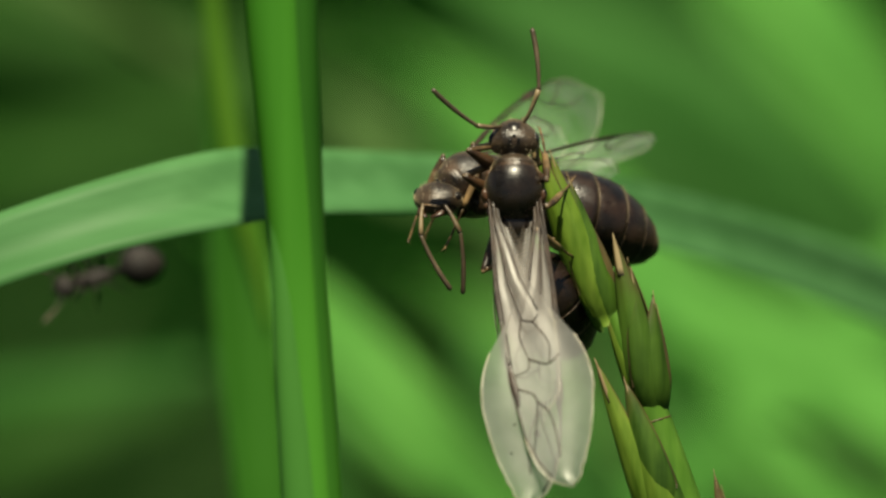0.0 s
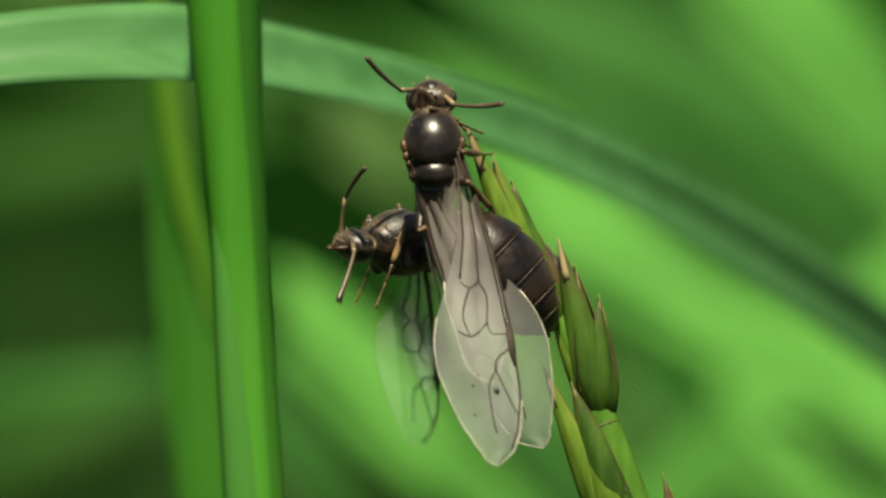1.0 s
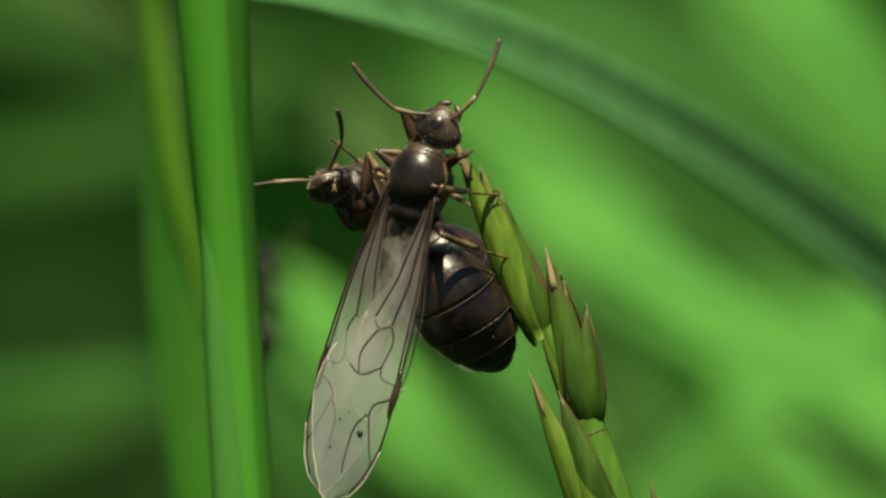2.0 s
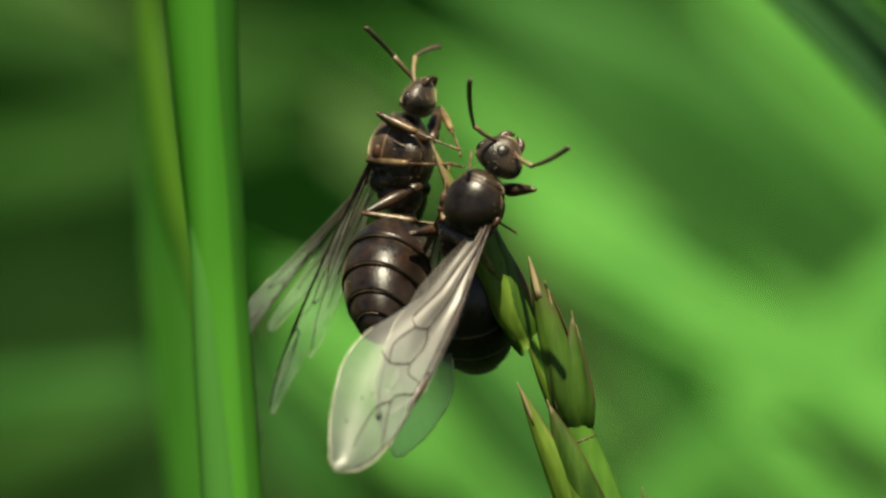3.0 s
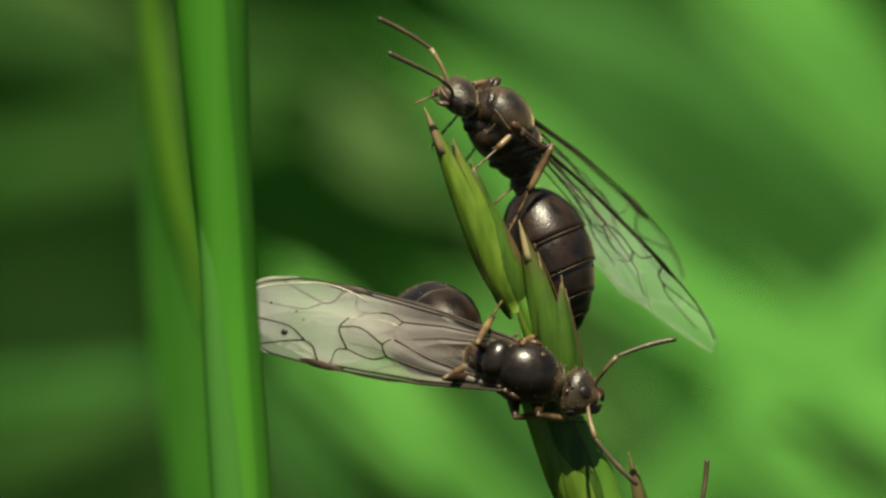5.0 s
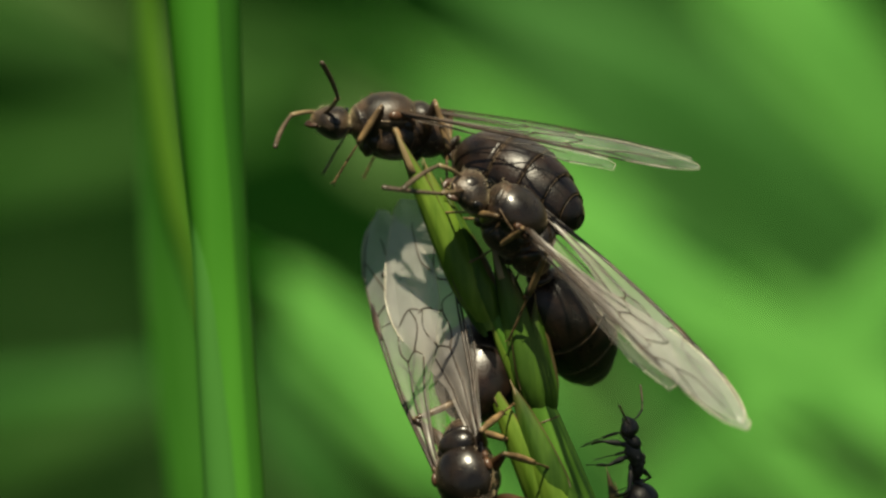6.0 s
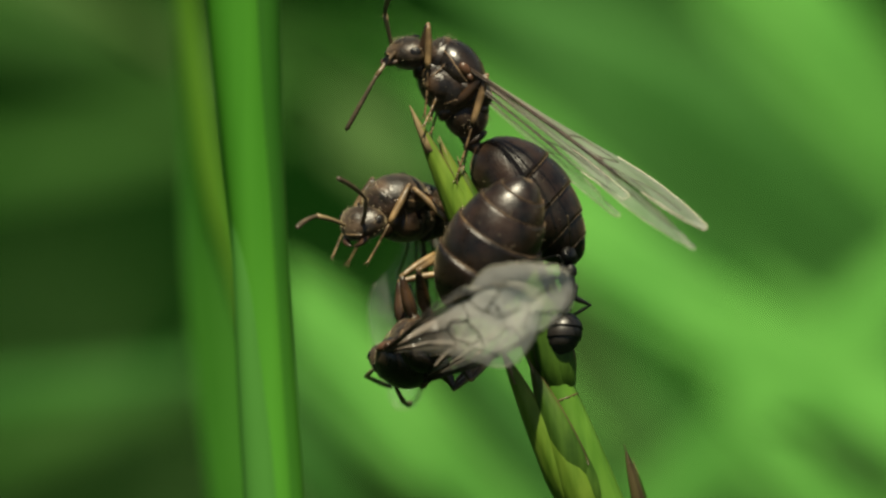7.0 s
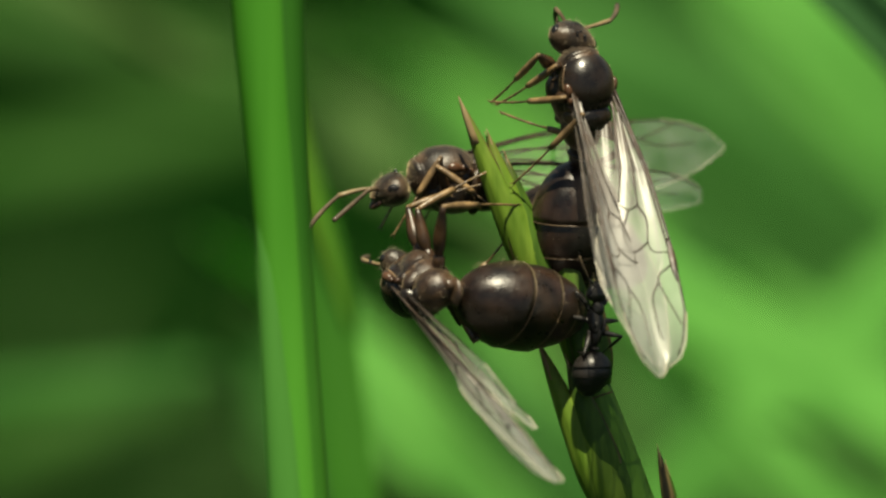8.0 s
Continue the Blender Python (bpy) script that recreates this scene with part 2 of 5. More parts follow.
def blade_mesh(bm, pts, widths, thick, fold=0.18, face=(0, 0, 1), steps=6, across=6, wave=0.0, face_end=None):
    """A grass blade: a ribbon with thickness, a middle fold and a gentle wave; it may twist towards its end."""
    rows = spline([(*p, w) for p, w in zip(pts, widths)], steps)
    face, top, low = Vector(face), [], []
    for i, row in enumerate(rows):
        c, w = Vector(row[:3]), max(row[3], 0.03)
        d = (Vector(rows[min(i + 1, len(rows) - 1)][:3]) - Vector(rows[max(i - 1, 0)][:3])).normalized()
        turn = min(1.0, max(0.0, (i / len(rows) - 0.68) / 0.2)) if face_end else 0.0
        side = d.cross(face.lerp(Vector(face_end or face), turn)).normalized()
        up = side.cross(d).normalized()
        a, b = [], []
        for k in range(across + 1):
            s = 2 * k / across - 1
            lift = -abs(s) * fold * w + wave * w * math.sin(i * 0.55 + k)
            th = thick * (1 - 0.75 * s * s) * (1.25 if k == across // 2 else 1.0)
            q = c + side * (s * w * 0.5) + up * lift * -1
            a.append(bm.verts.new(q + up * th * 0.5))
            b.append(bm.verts.new(q - up * th * 0.5))
        top.append(a)
        low.append(b)
    n = len(rows)
    for i in range(n - 1):
        for k in range(across):
            bm.faces.new((top[i][k], top[i + 1][k], top[i + 1][k + 1], top[i][k + 1]))
            bm.faces.new((low[i][k], low[i][k + 1], low[i + 1][k + 1], low[i + 1][k]))
        bm.faces.new((top[i][0], low[i][0], low[i + 1][0], top[i + 1][0]))
        bm.faces.new((top[i][across], top[i + 1][across], low[i + 1][across], low[i][across]))
    for i in (0, n - 1):
        ring = top[i] + low[i][::-1]
        bm.faces.new(ring if i else ring[::-1])


# ---- the ground and the far meadow ----
def ground():
    bm = bmesh.new()
    bmesh.ops.create_grid(bm, x_segments=120, y_segments=120, size=1.0)
    for v in bm.verts:
        far = Vector((v.co.x, v.co.y)).length
        v.co.x, v.co.y = v.co.x * 300 * (0.01 + far ** 3), v.co.y * 300 * (0.01 + far ** 3)
        v.co.z = 0.012 * noise.noise((v.co.x * 6, v.co.y * 6, 0)) if far < 0.8 else 0
    for v in bm.verts:
        v.co /= MM
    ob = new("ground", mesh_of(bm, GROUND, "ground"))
    return tagged(ob, "meadow floor in near-black green that holds the shade under tall grass", "ground", kind="structure")


ground()


def to_ground(p):
    """The stage point straight below p, on the ground."""
    w = STAGE @ (Vector(p) * MM)
    w.z = 0.0
    return tuple((STAGE.inverted() @ w) / MM)


def meadow_blade(x0, y0, x1, y1, z, width, mat=None, bow=0.0, label="", thick=0.25, face=(-0.25, 0.75, 0.65)):
    """A tall blade far behind, from (x0, y0) below up to (x1, y1), z millimetres behind."""
    mid = ((x0 + x1) / 2 + bow, (y0 + y1) / 2 + abs(bow) * 0.3, z)
    foot = to_ground((x0 - (x1 - x0) * 0.4, y0 - 12, z - 8))
    bm = bmesh.new()
    blade_mesh(bm, [foot, ((foot[0] + x0) / 2, (foot[1] + y0) / 2, (foot[2] + z) / 2), (x0 - (x1 - x0) * 0.12, y0 - (y1 - y0) * 0.14, z - 4.5), (x0, y0, z - 4), mid, (x1, y1, z), (x1 + (x1 - x0) * 0.25, y1 + (y1 - y0) * 0.2, z + 6)],
               [width * 0.5, width * 0.6, width * 0.95, width, width, width * 0.8, 0.3], thick, 0.12, face, 6, 4, 0.01)
    ob = new("meadow_grass")
    ob.matrix_basis = STAGE
    part("blade", bm, mat or BLADE, ob)
    bm = bmesh.new()
    tube(bm, [(x0 - (x1 - x0) * 0.12, y0 - (y1 - y0) * 0.14, z - 4.1), (x0, y0, z - 3.6), (mid[0], mid[1], z + 0.4), (x1, y1, z + 0.3)], [0.4, 0.4, 0.35, 0.15], 6, 0.6, 5)
    part("midrib", bm, mat or BLADE, ob)
    return tagged(ob, label or "broad green meadow grass blade", "grass", "meadow blades")


# ---- the grass head that the ants climb (its own plan: the small spikelet's tip is the origin) ----
def husk_rows(base, tip, width, face, belly, bow):
    """Lines across a boat-shaped husk: outer and inner points from base to tip."""
    base, tip = Vector(base), Vector(tip)
    d = tip - base
    length = d.length
    d.normalize()
    side = d.cross(Vector(face)).normalized()
    out = side.cross(d).normalized()
    rows, n = [], 15
    for i in range(n):
        s = i / (n - 1)
        w = width * 0.5 * (0.34 + 0.66 * math.sin(math.pi * min(0.5, s * 1.5)) ** 0.8) * max(0.0, 1 - s ** 2.1) ** 0.9 + 0.012
        mid = base + d * (length * s) + side * (bow * math.sin(math.pi * s)) + out * (belly * width * math.sin(math.pi * s ** 0.8))
        outer, inner = [], []
        for k in range(13):
            a = math.pi * (k / 12 - 0.5)
            rib = 1.14 if k == 6 else (1.035 if k % 2 else 0.985)
            p = mid + side * (math.sin(a) * w) + out * (math.cos(a) * w * 0.62 * rib)
            outer.append(p)
            inner.append(p - out * (0.09 * max(math.cos(a), 0.3)) - side * math.sin(a) * 0.04)
        rows.append((outer, inner))
    return rows, out


def husk_shell(rows, k0, k1):
    bm = bmesh.new()
    ripe = bm.verts.layers.float.new("ripe")
    made = [([bm.verts.new(p) for p in o[k0:k1 + 1]], [bm.verts.new(p) for p in q[k0:k1 + 1]]) for o, q in rows]
    n = k1 - k0
    for i, pair in enumerate(made):
        for line in pair:
            for k, v in enumerate(line):
                v[ripe] = i / (len(made) - 1) + 0.16 * abs(2 * k / max(n, 1) - 1) ** 3
    for (o0, i0), (o1, i1) in zip(made, made[1:]):
        for k in range(n):
            bm.faces.new((o0[k], o1[k], o1[k + 1], o0[k + 1]))
            bm.faces.new((i0[k], i0[k + 1], i1[k + 1], i1[k]))
        bm.faces.new((o0[0], i0[0], i1[0], o1[0]))
        bm.faces.new((o0[n], o1[n], i1[n], i0[n]))
    bm.faces.new(made[0][0][::-1] + made[0][1])
    bm.faces.new(made[-1][0] + made[-1][1][::-1])
    return bm


def husk(parent, base, tip, width, face=(0.2, 0.1, 1), mat=None, label="", bow=0.0, belly=0.14, margin=True, dry=0.45):
    rows, out = husk_rows(base, tip, width, face, belly, bow)
    h = part("husk", husk_shell(rows, 1, 11), mat or LEMMA, parent, label)
    if margin:
        for k in (0, 11):
            part("husk_margin", husk_shell(rows[3:], k, k + 1), LEMMA_RED, h, "papery reddish husk margin")
    bm = bmesh.new()
    top = [sum(o, Vector()) / len(o) for o, q in rows]
    d = (Vector(tip) - Vector(base)).normalized()
    tube(bm, [tuple(top[-4] + out * 0.03), tuple(top[-2] + out * 0.02), tuple(top[-1] + d * 0.16)], [width * 0.09 * dry, width * 0.06 * dry, 0.01], 6, 0.6, 3)
    part("husk_tip", bm, TIP, h, "dry straw-coloured husk tip")
    return h


def grass_head():
    root = tagged(new("grass_flower_head"), "green and reddish grass flower head with pointed husks on a stalk", "grass")
    bm = bmesh.new()
    foot = (3.0, -300.0, -108.0)
    tube(bm, [foot, (5.0, -60, -14), (2.0, -14, -0.8), (-0.1, -4.0, -0.2), (-1.25, -0.6, -0.1), (-2.05, 1.8, -0.1), (-2.95, 4.2, 0), (-3.6, 5.6, 0)],
         [0.9, 0.85, 0.78, 0.74, 0.70, 0.58, 0.44, 0.2], 14, 1, 6)
    part("stalk", bm, STALK, root)
    bm = bmesh.new()
    ball(bm, (-2.02, 1.72, -0.1), (0.60, 0.13, 0.60), (0, 0, 18), 14, 8)
    part("stalk_node", bm, LEMMA_RED, root, "brownish swollen stalk node")
    # topmost spikelet: plump, pointed, reddish on its sunny flank
    husk(root, (-3.75, 4.9, 0.1), (-6.45, 11.45, 0.15), 1.15, (-0.5, 0.1, 1), LEMMA_LIGHT, "pale yellow-green grass husk", 0.06, 0.14, True, 1.5)
    husk(root, (-3.6, 4.8, 0.05), (-5.55, 10.4, 0.15), 1.2, (0.15, 0.1, 1), LEMMA_LIGHT, "pale yellow-green grass husk", -0.10, 0.18)
    husk(root, (-3.4, 4.9, 0.0), (-5.0, 9.7, 0.0), 1.15, (0.65, 0.15, 0.8), LEMMA, "", -0.16)
    husk(root, (-3.4, 5.6, -0.1), (-4.75, 9.0, -0.1), 0.9, (0.95, 0.2, 0.4), LEMMA_RED, "reddish brown grass husk", -0.12)
    husk(root, (-3.6, 4.8, -0.3), (-5.6, 10.3, -0.4), 1.3, (0.1, 0, -1))
    husk(root, (-3.75, 4.6, 0.0), (-5.1, 8.1, 0.1), 0.75, (-0.9, 0.1, 0.5), LEMMA, "", 0.05)
    # second spikelet: a fan of husks on the sunny side of the stalk
    husk(root, (-2.25, 1.9, 0.05), (-3.45, 7.7, 0.2), 1.25, (-0.35, 0.1, 1), LEMMA, "", 0.16, 0.14, True, 1.3)
    husk(root, (-2.05, 1.9, 0.15), (-2.85, 6.6, 0.35), 1.15, (0.2, 0.1, 1), LEMMA, "", -0.10, 0.18)
    husk(root, (-1.8, 1.9, 0.0), (-2.12, 5.85, 0.15), 1.1, (0.6, 0.1, 0.8), LEMMA, "", -0.26)
    husk(root, (-1.75, 2.1, -0.2), (-2.0, 5.4, -0.1), 0.9, (0.95, 0.2, 0.3), LEMMA_RED, "reddish brown grass husk", -0.2)
    husk(root, (-2.1, 2.0, -0.3), (-2.95, 6.9, -0.5), 1.3, (0.1, 0, -1))
    husk(root, (-2.3, 1.9, 0.0), (-3.7, 5.3, 0.1), 0.7, (-0.85, 0.1, 0.6), LEMMA_LIGHT, "pale yellow-green grass husk", 0.06)
    # third spikelet, lower down, pressed to the stalk
    husk(root, (-1.55, -2.4, 0.2), (-3.95, 3.6, 0.2), 1.15, (-0.4, 0, 1), LEMMA_LIGHT, "pale yellow-green grass husk", 0.10, 0.14, True, 0.9)
    husk(root, (-1.2, -2.6, 0.4), (-2.75, 1.9, 0.5), 1.1, (-0.1, 0, 1), LEMMA_LIGHT, "pale yellow-green grass husk", 0.06)
    husk(root, (-0.9, -2.2, 0.3), (-1.95, 1.3, 0.4), 0.95, (0.4, 0, 0.9), LEMMA, "", -0.06)
    husk(root, (-1.4, -1.6, 0.35), (-3.0, 3.0, 0.4), 1.3, (-0.3, 0, 1), LEMMA, "", 0.05, 0.1)
    # small spikelet on a thin stalklet
    bm = bmesh.new()
    tube(bm, [(1.4, -9.0, -0.7), (1.0, -5.0, -0.6), (0.5, -2.0, -0.6), (0.35, -1.2, -0.6)], [0.2, 0.17, 0.14, 0.12], 8, 1, 4)
    part("stalklet", bm, STALK, root)
    husk(root, (0.45, -2.4, -0.5), (0.0, 0.0, -0.5), 0.5, (0.3, 0, 1), LEMMA_RED, "reddish brown grass husk", 0, 0.14, False)
    husk(root, (0.55, -2.6, -0.6), (0.25, -0.5, -0.6), 0.5, (0.9, 0, 0.6), LEMMA, "", 0, 0.14, False)
    return root


# ---- foreground stems and the arching leaf ----
def stem_front():
    """A round green stem, nearer to the camera than the ants; its plan's origin is its middle in view."""
    root = tagged(new("grass_plant"), "smooth bright green upright grass stem", "grass")
    bm = bmesh.new()
    tube(bm, [(2.2, -300, -99), (1.6, -40, -2), (0.70, -8.2, 0), (0.14, 0, 0), (-0.30, 8.2, 0), (-0.3, 22, 0), (0.1, 60, 2)],
         [1.1, 0.9, 0.74, 0.76, 0.96, 0.95, 0.6], 20, 0.9, 8)
    # Set to the right; its darker green also carries the stem's shaded side.
    part("culm", bm, STEM_DARK, root, "darker green inner culm")
    bm = bmesh.new()
    tube(bm, [(1.8, -300, -98.7), (1.2, -40, -1.7), (0.40, -8.2, 0.2), (-0.16, 0, 0.22), (-0.78, 8.2, 0.25), (-0.85, 22, 0.25), (-0.35, 60, 2.2)],
         [1.1, 0.9, 0.74, 0.75, 0.95, 1.0, 0.65], 20, 0.92, 8)
    part("sheath", bm, STEM, root)
    bm = bmesh.new()
    tube(bm, [(1.55, -300, -98.2), (0.75, -40, -1.2), (0.10, -8.2, 0.56), (-0.22, -4.0, 0.56), (-0.52, -0.5, 0.54), (-0.95, 3.2, 0.30)],
         [1.0, 0.8, 0.60, 0.52, 0.36, 0.05], 16, 0.8, 8)
    part("leaf_sheath", bm, SHEATH, root, "dull blue-green leaf sheath wrapped round the stem")
    return root


def stem_back():
    """A folded blade behind the round stem."""
    root = tagged(new("grass_plant"), "folded dark green grass blade with a pale rib", "grass")
    bm = bmesh.new()
    blade_mesh(bm, [(3.0, -290, -110), (2.2, -40, -4), (0.85, -9.0, 0), (0.5, -5.3, 0), (0.05, -0.2, 0), (-0.55, 4.9, 0), (-0.9, 9, 0), (-1.0, 20, 2), (-1.1, 50, 5)],
               [1.6, 2.0, 1.95, 2.2, 2.3, 1.2, 0.8, 0.7, 0.2], 0.18, 0.22, (0.3, 0, 1))
    part("blade", bm, STEM_DARK, root)
    bm = bmesh.new()
    tube(bm, [(1.3, -3.0, 0.3), (0.8, -0.5, 0.35), (0.3, 1.5, 0.35), (-0.4, 5.5, 0.35), (-0.8, 9, 0.35), (-0.95, 20, 1.5)], [0.04, 0.26, 0.40, 0.46, 0.36, 0.2], 8, 0.6, 5)
    part("rib", bm, RIB, root, "pale yellow-green rib")
    return root


def arching_leaf():
    """A long leaf that arches across behind the ants and falls away to the right; origin at its crown."""
    bm = bmesh.new()
    blade_mesh(bm, [(-70, -330, -150), (-48, -60, -20), (-26, -5.0, -1), (-14, -1.0, -1), (-9, -0.2, -1.4), (-4, 0.05, -3.5), (0, -0.5, -8), (8, -2.6, -20), (20.8, -9.2, -40), (34, -19, -62)],
               [2.4, 2.8, 2.7, 2.6, 2.75, 3.1, 3.0, 2.7, 2.5, 0.3], 0.14, 0.16, (0, 0.55, 1), 7, 6, 0.0, (0.05, 0.25, 1.0))
    ob = new("grass_leaf")
    part("blade", bm, LEAF, ob)
    bm = bmesh.new()
    tube(bm, [(-26, -5.0, -1.25), (-14, -1.05, -1.25), (-9, -0.25, -1.65), (-4, 0.0, -3.75), (0, -0.55, -8.2), (8, -2.65, -20.2), (20.8, -9.25, -40.1)],
         [0.16, 0.16, 0.16, 0.16, 0.15, 0.12, 0.05], 6, 0.8, 6)
    part("midrib", bm, LEAF, ob)
    return tagged(ob, "long blue-green grass leaf arching over", "grass")


head_of_grass, stem_one, stem_two, leaf_one = grass_head(), stem_front(), stem_back(), arching_leaf()

# ---- the blurred meadow behind ----
def behind(x0, y0, x1, y1, z, width, *rest, **more):
    k = 1 - z / 350
    return meadow_blade(x0 * k, y0 * k, x1 * k, y1 * k, z, width * k, *rest, **more)

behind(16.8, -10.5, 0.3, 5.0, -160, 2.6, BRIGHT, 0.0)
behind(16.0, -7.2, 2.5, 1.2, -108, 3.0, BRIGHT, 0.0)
# Added in the shaded green to darken the lower right.
behind(17.5, -9.5, 12.0, -6.2, -95, 2.0, BLADE_SHADED, 0.0)
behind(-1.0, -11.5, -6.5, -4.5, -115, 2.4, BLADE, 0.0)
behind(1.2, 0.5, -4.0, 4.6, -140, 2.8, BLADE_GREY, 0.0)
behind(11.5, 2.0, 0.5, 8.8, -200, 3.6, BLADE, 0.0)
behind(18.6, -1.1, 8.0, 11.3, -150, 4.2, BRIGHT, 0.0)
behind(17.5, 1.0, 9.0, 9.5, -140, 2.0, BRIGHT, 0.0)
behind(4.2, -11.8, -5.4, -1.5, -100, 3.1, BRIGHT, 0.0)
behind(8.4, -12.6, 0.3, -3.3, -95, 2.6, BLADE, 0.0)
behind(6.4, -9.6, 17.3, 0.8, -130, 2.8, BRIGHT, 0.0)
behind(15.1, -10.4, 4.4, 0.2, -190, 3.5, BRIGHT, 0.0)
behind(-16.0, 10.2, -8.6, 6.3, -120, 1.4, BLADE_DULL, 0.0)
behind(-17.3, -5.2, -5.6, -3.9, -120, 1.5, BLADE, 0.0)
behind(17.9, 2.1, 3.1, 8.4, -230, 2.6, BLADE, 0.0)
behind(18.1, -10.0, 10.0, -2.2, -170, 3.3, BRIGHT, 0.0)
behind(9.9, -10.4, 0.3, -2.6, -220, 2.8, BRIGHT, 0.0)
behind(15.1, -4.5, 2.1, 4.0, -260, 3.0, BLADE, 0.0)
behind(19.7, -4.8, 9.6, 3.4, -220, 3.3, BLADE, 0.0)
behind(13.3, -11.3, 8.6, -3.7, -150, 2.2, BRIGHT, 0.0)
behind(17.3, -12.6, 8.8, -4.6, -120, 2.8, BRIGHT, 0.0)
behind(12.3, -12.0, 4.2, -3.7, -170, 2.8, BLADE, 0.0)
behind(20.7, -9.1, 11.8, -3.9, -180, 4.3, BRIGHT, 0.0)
behind(-19.1, -8.5, -9.0, -4.8, -160, 2.0, BLADE_SHADED, 0.0)
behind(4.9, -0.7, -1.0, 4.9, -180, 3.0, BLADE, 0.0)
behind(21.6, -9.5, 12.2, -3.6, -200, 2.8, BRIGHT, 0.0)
behind(-20.1, 1.5, -7.0, 3.9, -210, 2.6, BLADE_SHADED, 0.0)
behind(-19.3, 8.5, -5.3, 5.8, -260, 2.8, BLADE_SHADED, 0.0)


def turf():
    """Short grass on the ground below and around the tall plants, each blade folded along its middle."""
    rnd, verts, faces = random.Random(11), [], []
    for _ in range(9000):
        r, a = 0.75 * math.sqrt(rnd.random()), rnd.uniform(0, 2 * math.pi)
        x, y = r * math.cos(a), r * math.sin(a)
        tall, lean, way, w = rnd.uniform(0.02, 0.075), rnd.uniform(0.1, 0.8), rnd.uniform(0, 6.283), rnd.uniform(0.0012, 0.0028)
        if y > 0.35:
            tall *= 0.5
        dx, dy = math.cos(way), math.sin(way)
        n = len(verts)
        for s, k in ((0, 1), (0.4, 0.9), (0.75, 0.6)):
            cx, cy, cz = x + dx * lean * tall * s * s, y + dy * lean * tall * s * s, tall * s * (1 - 0.25 * lean * s) - 0.012 * (s == 0)
            verts += [(cx - dy * w * k, cy + dx * w * k, cz), (cx + dx * w * 0.35, cy + dy * w * 0.35, cz - w * 0.2), (cx + dy * w * k, cy - dx * w * k, cz)]
        verts.append((x + dx * lean * tall, y + dy * lean * tall, tall * (1 - 0.3 * lean)))
        for i in (0, 3):
            faces += [(n + i, n + i + 1, n + i + 4, n + i + 3), (n + i + 1, n + i + 2, n + i + 5, n + i + 4)]
        faces += [(n + 6, n + 7, n + 9), (n + 7, n + 8, n + 9)]
    me = bpy.data.meshes.new("turf")
    me.from_pydata(verts, [], faces)
    me.materials.append(TURF)
    return tagged(new("turf", me), "short green grass growing under the tall stems", "grass", kind="stuff")


turf()

# ---- ants ----
FORE_VEINS = (((0.0, 0.15), (0.3, 0.02), (0.6, 0.015), (0.8, 0.02), (0.95, 0.1)),
              ((0.0, 0.4), (0.2, 0.16), (0.4, 0.085), (0.58, 0.06)),
              ((0.0, 0.55), (0.2, 0.46), (0.36, 0.42), (0.43, 0.40)),
              ((0.43, 0.40), (0.49, 0.27), (0.56, 0.30), (0.60, 0.07)),
              ((0.43, 0.40), (0.45, 0.58), (0.43, 0.74)),
              ((0.56, 0.30), (0.60, 0.55), (0.58, 0.70)),
              ((0.45, 0.58), (0.52, 0.64), (0.60, 0.55)),
              ((0.64, 0.07), (0.70, 0.27), (0.79, 0.18), (0.86, 0.03)),
              ((0.70, 0.27), (0.78, 0.44), (0.90, 0.47)),
              ((0.0, 0.8), (0.2, 0.84), (0.42, 0.76)))
HIND_VEINS = (((0.0, 0.2), (0.4, 0.05), (0.7, 0.03), (0.95, 0.2)),
              ((0.0, 0.5), (0.3, 0.34), (0.5, 0.32), (0.62, 0.1)),
              ((0.5, 0.32), (0.6, 0.5), (0.75, 0.55)))


def curve_at(table, s):
    for (a, p), (b, q) in zip(table, table[1:]):
        if s <= b:
            k = (s - a) / (b - a)
            k = k * k * (3 - 2 * k) if len(table) < 4 else k
            return p + (q - p) * k
    return table[-1][1]


FORE_W = ((0, 0.10), (0.1, 0.15), (0.3, 0.40), (0.45, 0.70), (0.55, 0.92), (0.62, 1.0), (0.70, 1.0), (0.80, 0.89), (0.88, 0.72), (0.94, 0.5), (0.98, 0.27), (1.0, 0.02))
FORE_LEAD = ((0, 0), (0.3, 0.10), (0.6, 0.12), (0.8, 0.06), (0.9, -0.04), (0.96, -0.18), (1.0, -0.42))
HIND_W = ((0, 0.2), (0.2, 0.55), (0.4, 0.85), (0.6, 1.0), (0.8, 0.92), (0.92, 0.62), (0.98, 0.3), (1.0, 0.02))
HIND_LEAD = ((0, 0), (0.5, 0.12), (0.8, 0.02), (1.0, -0.45))


def wing_point(s, v, side, length, width, wide, lead):
    """Wing plan: it lies back along -x with its leading edge outward."""
    w = curve_at(wide, s) * width
    y = (curve_at(lead, s) - s * lead[-1][1]) * width - v * w
    sag = -0.10 * length * (s - 0.15) ** 2 * 0.35 + 0.05 * math.sin(9 * v + 5 * s) * s
    return Vector((-s * length, side * y, sag + 0.05 * math.sin(v * 14) * (1 - s)))


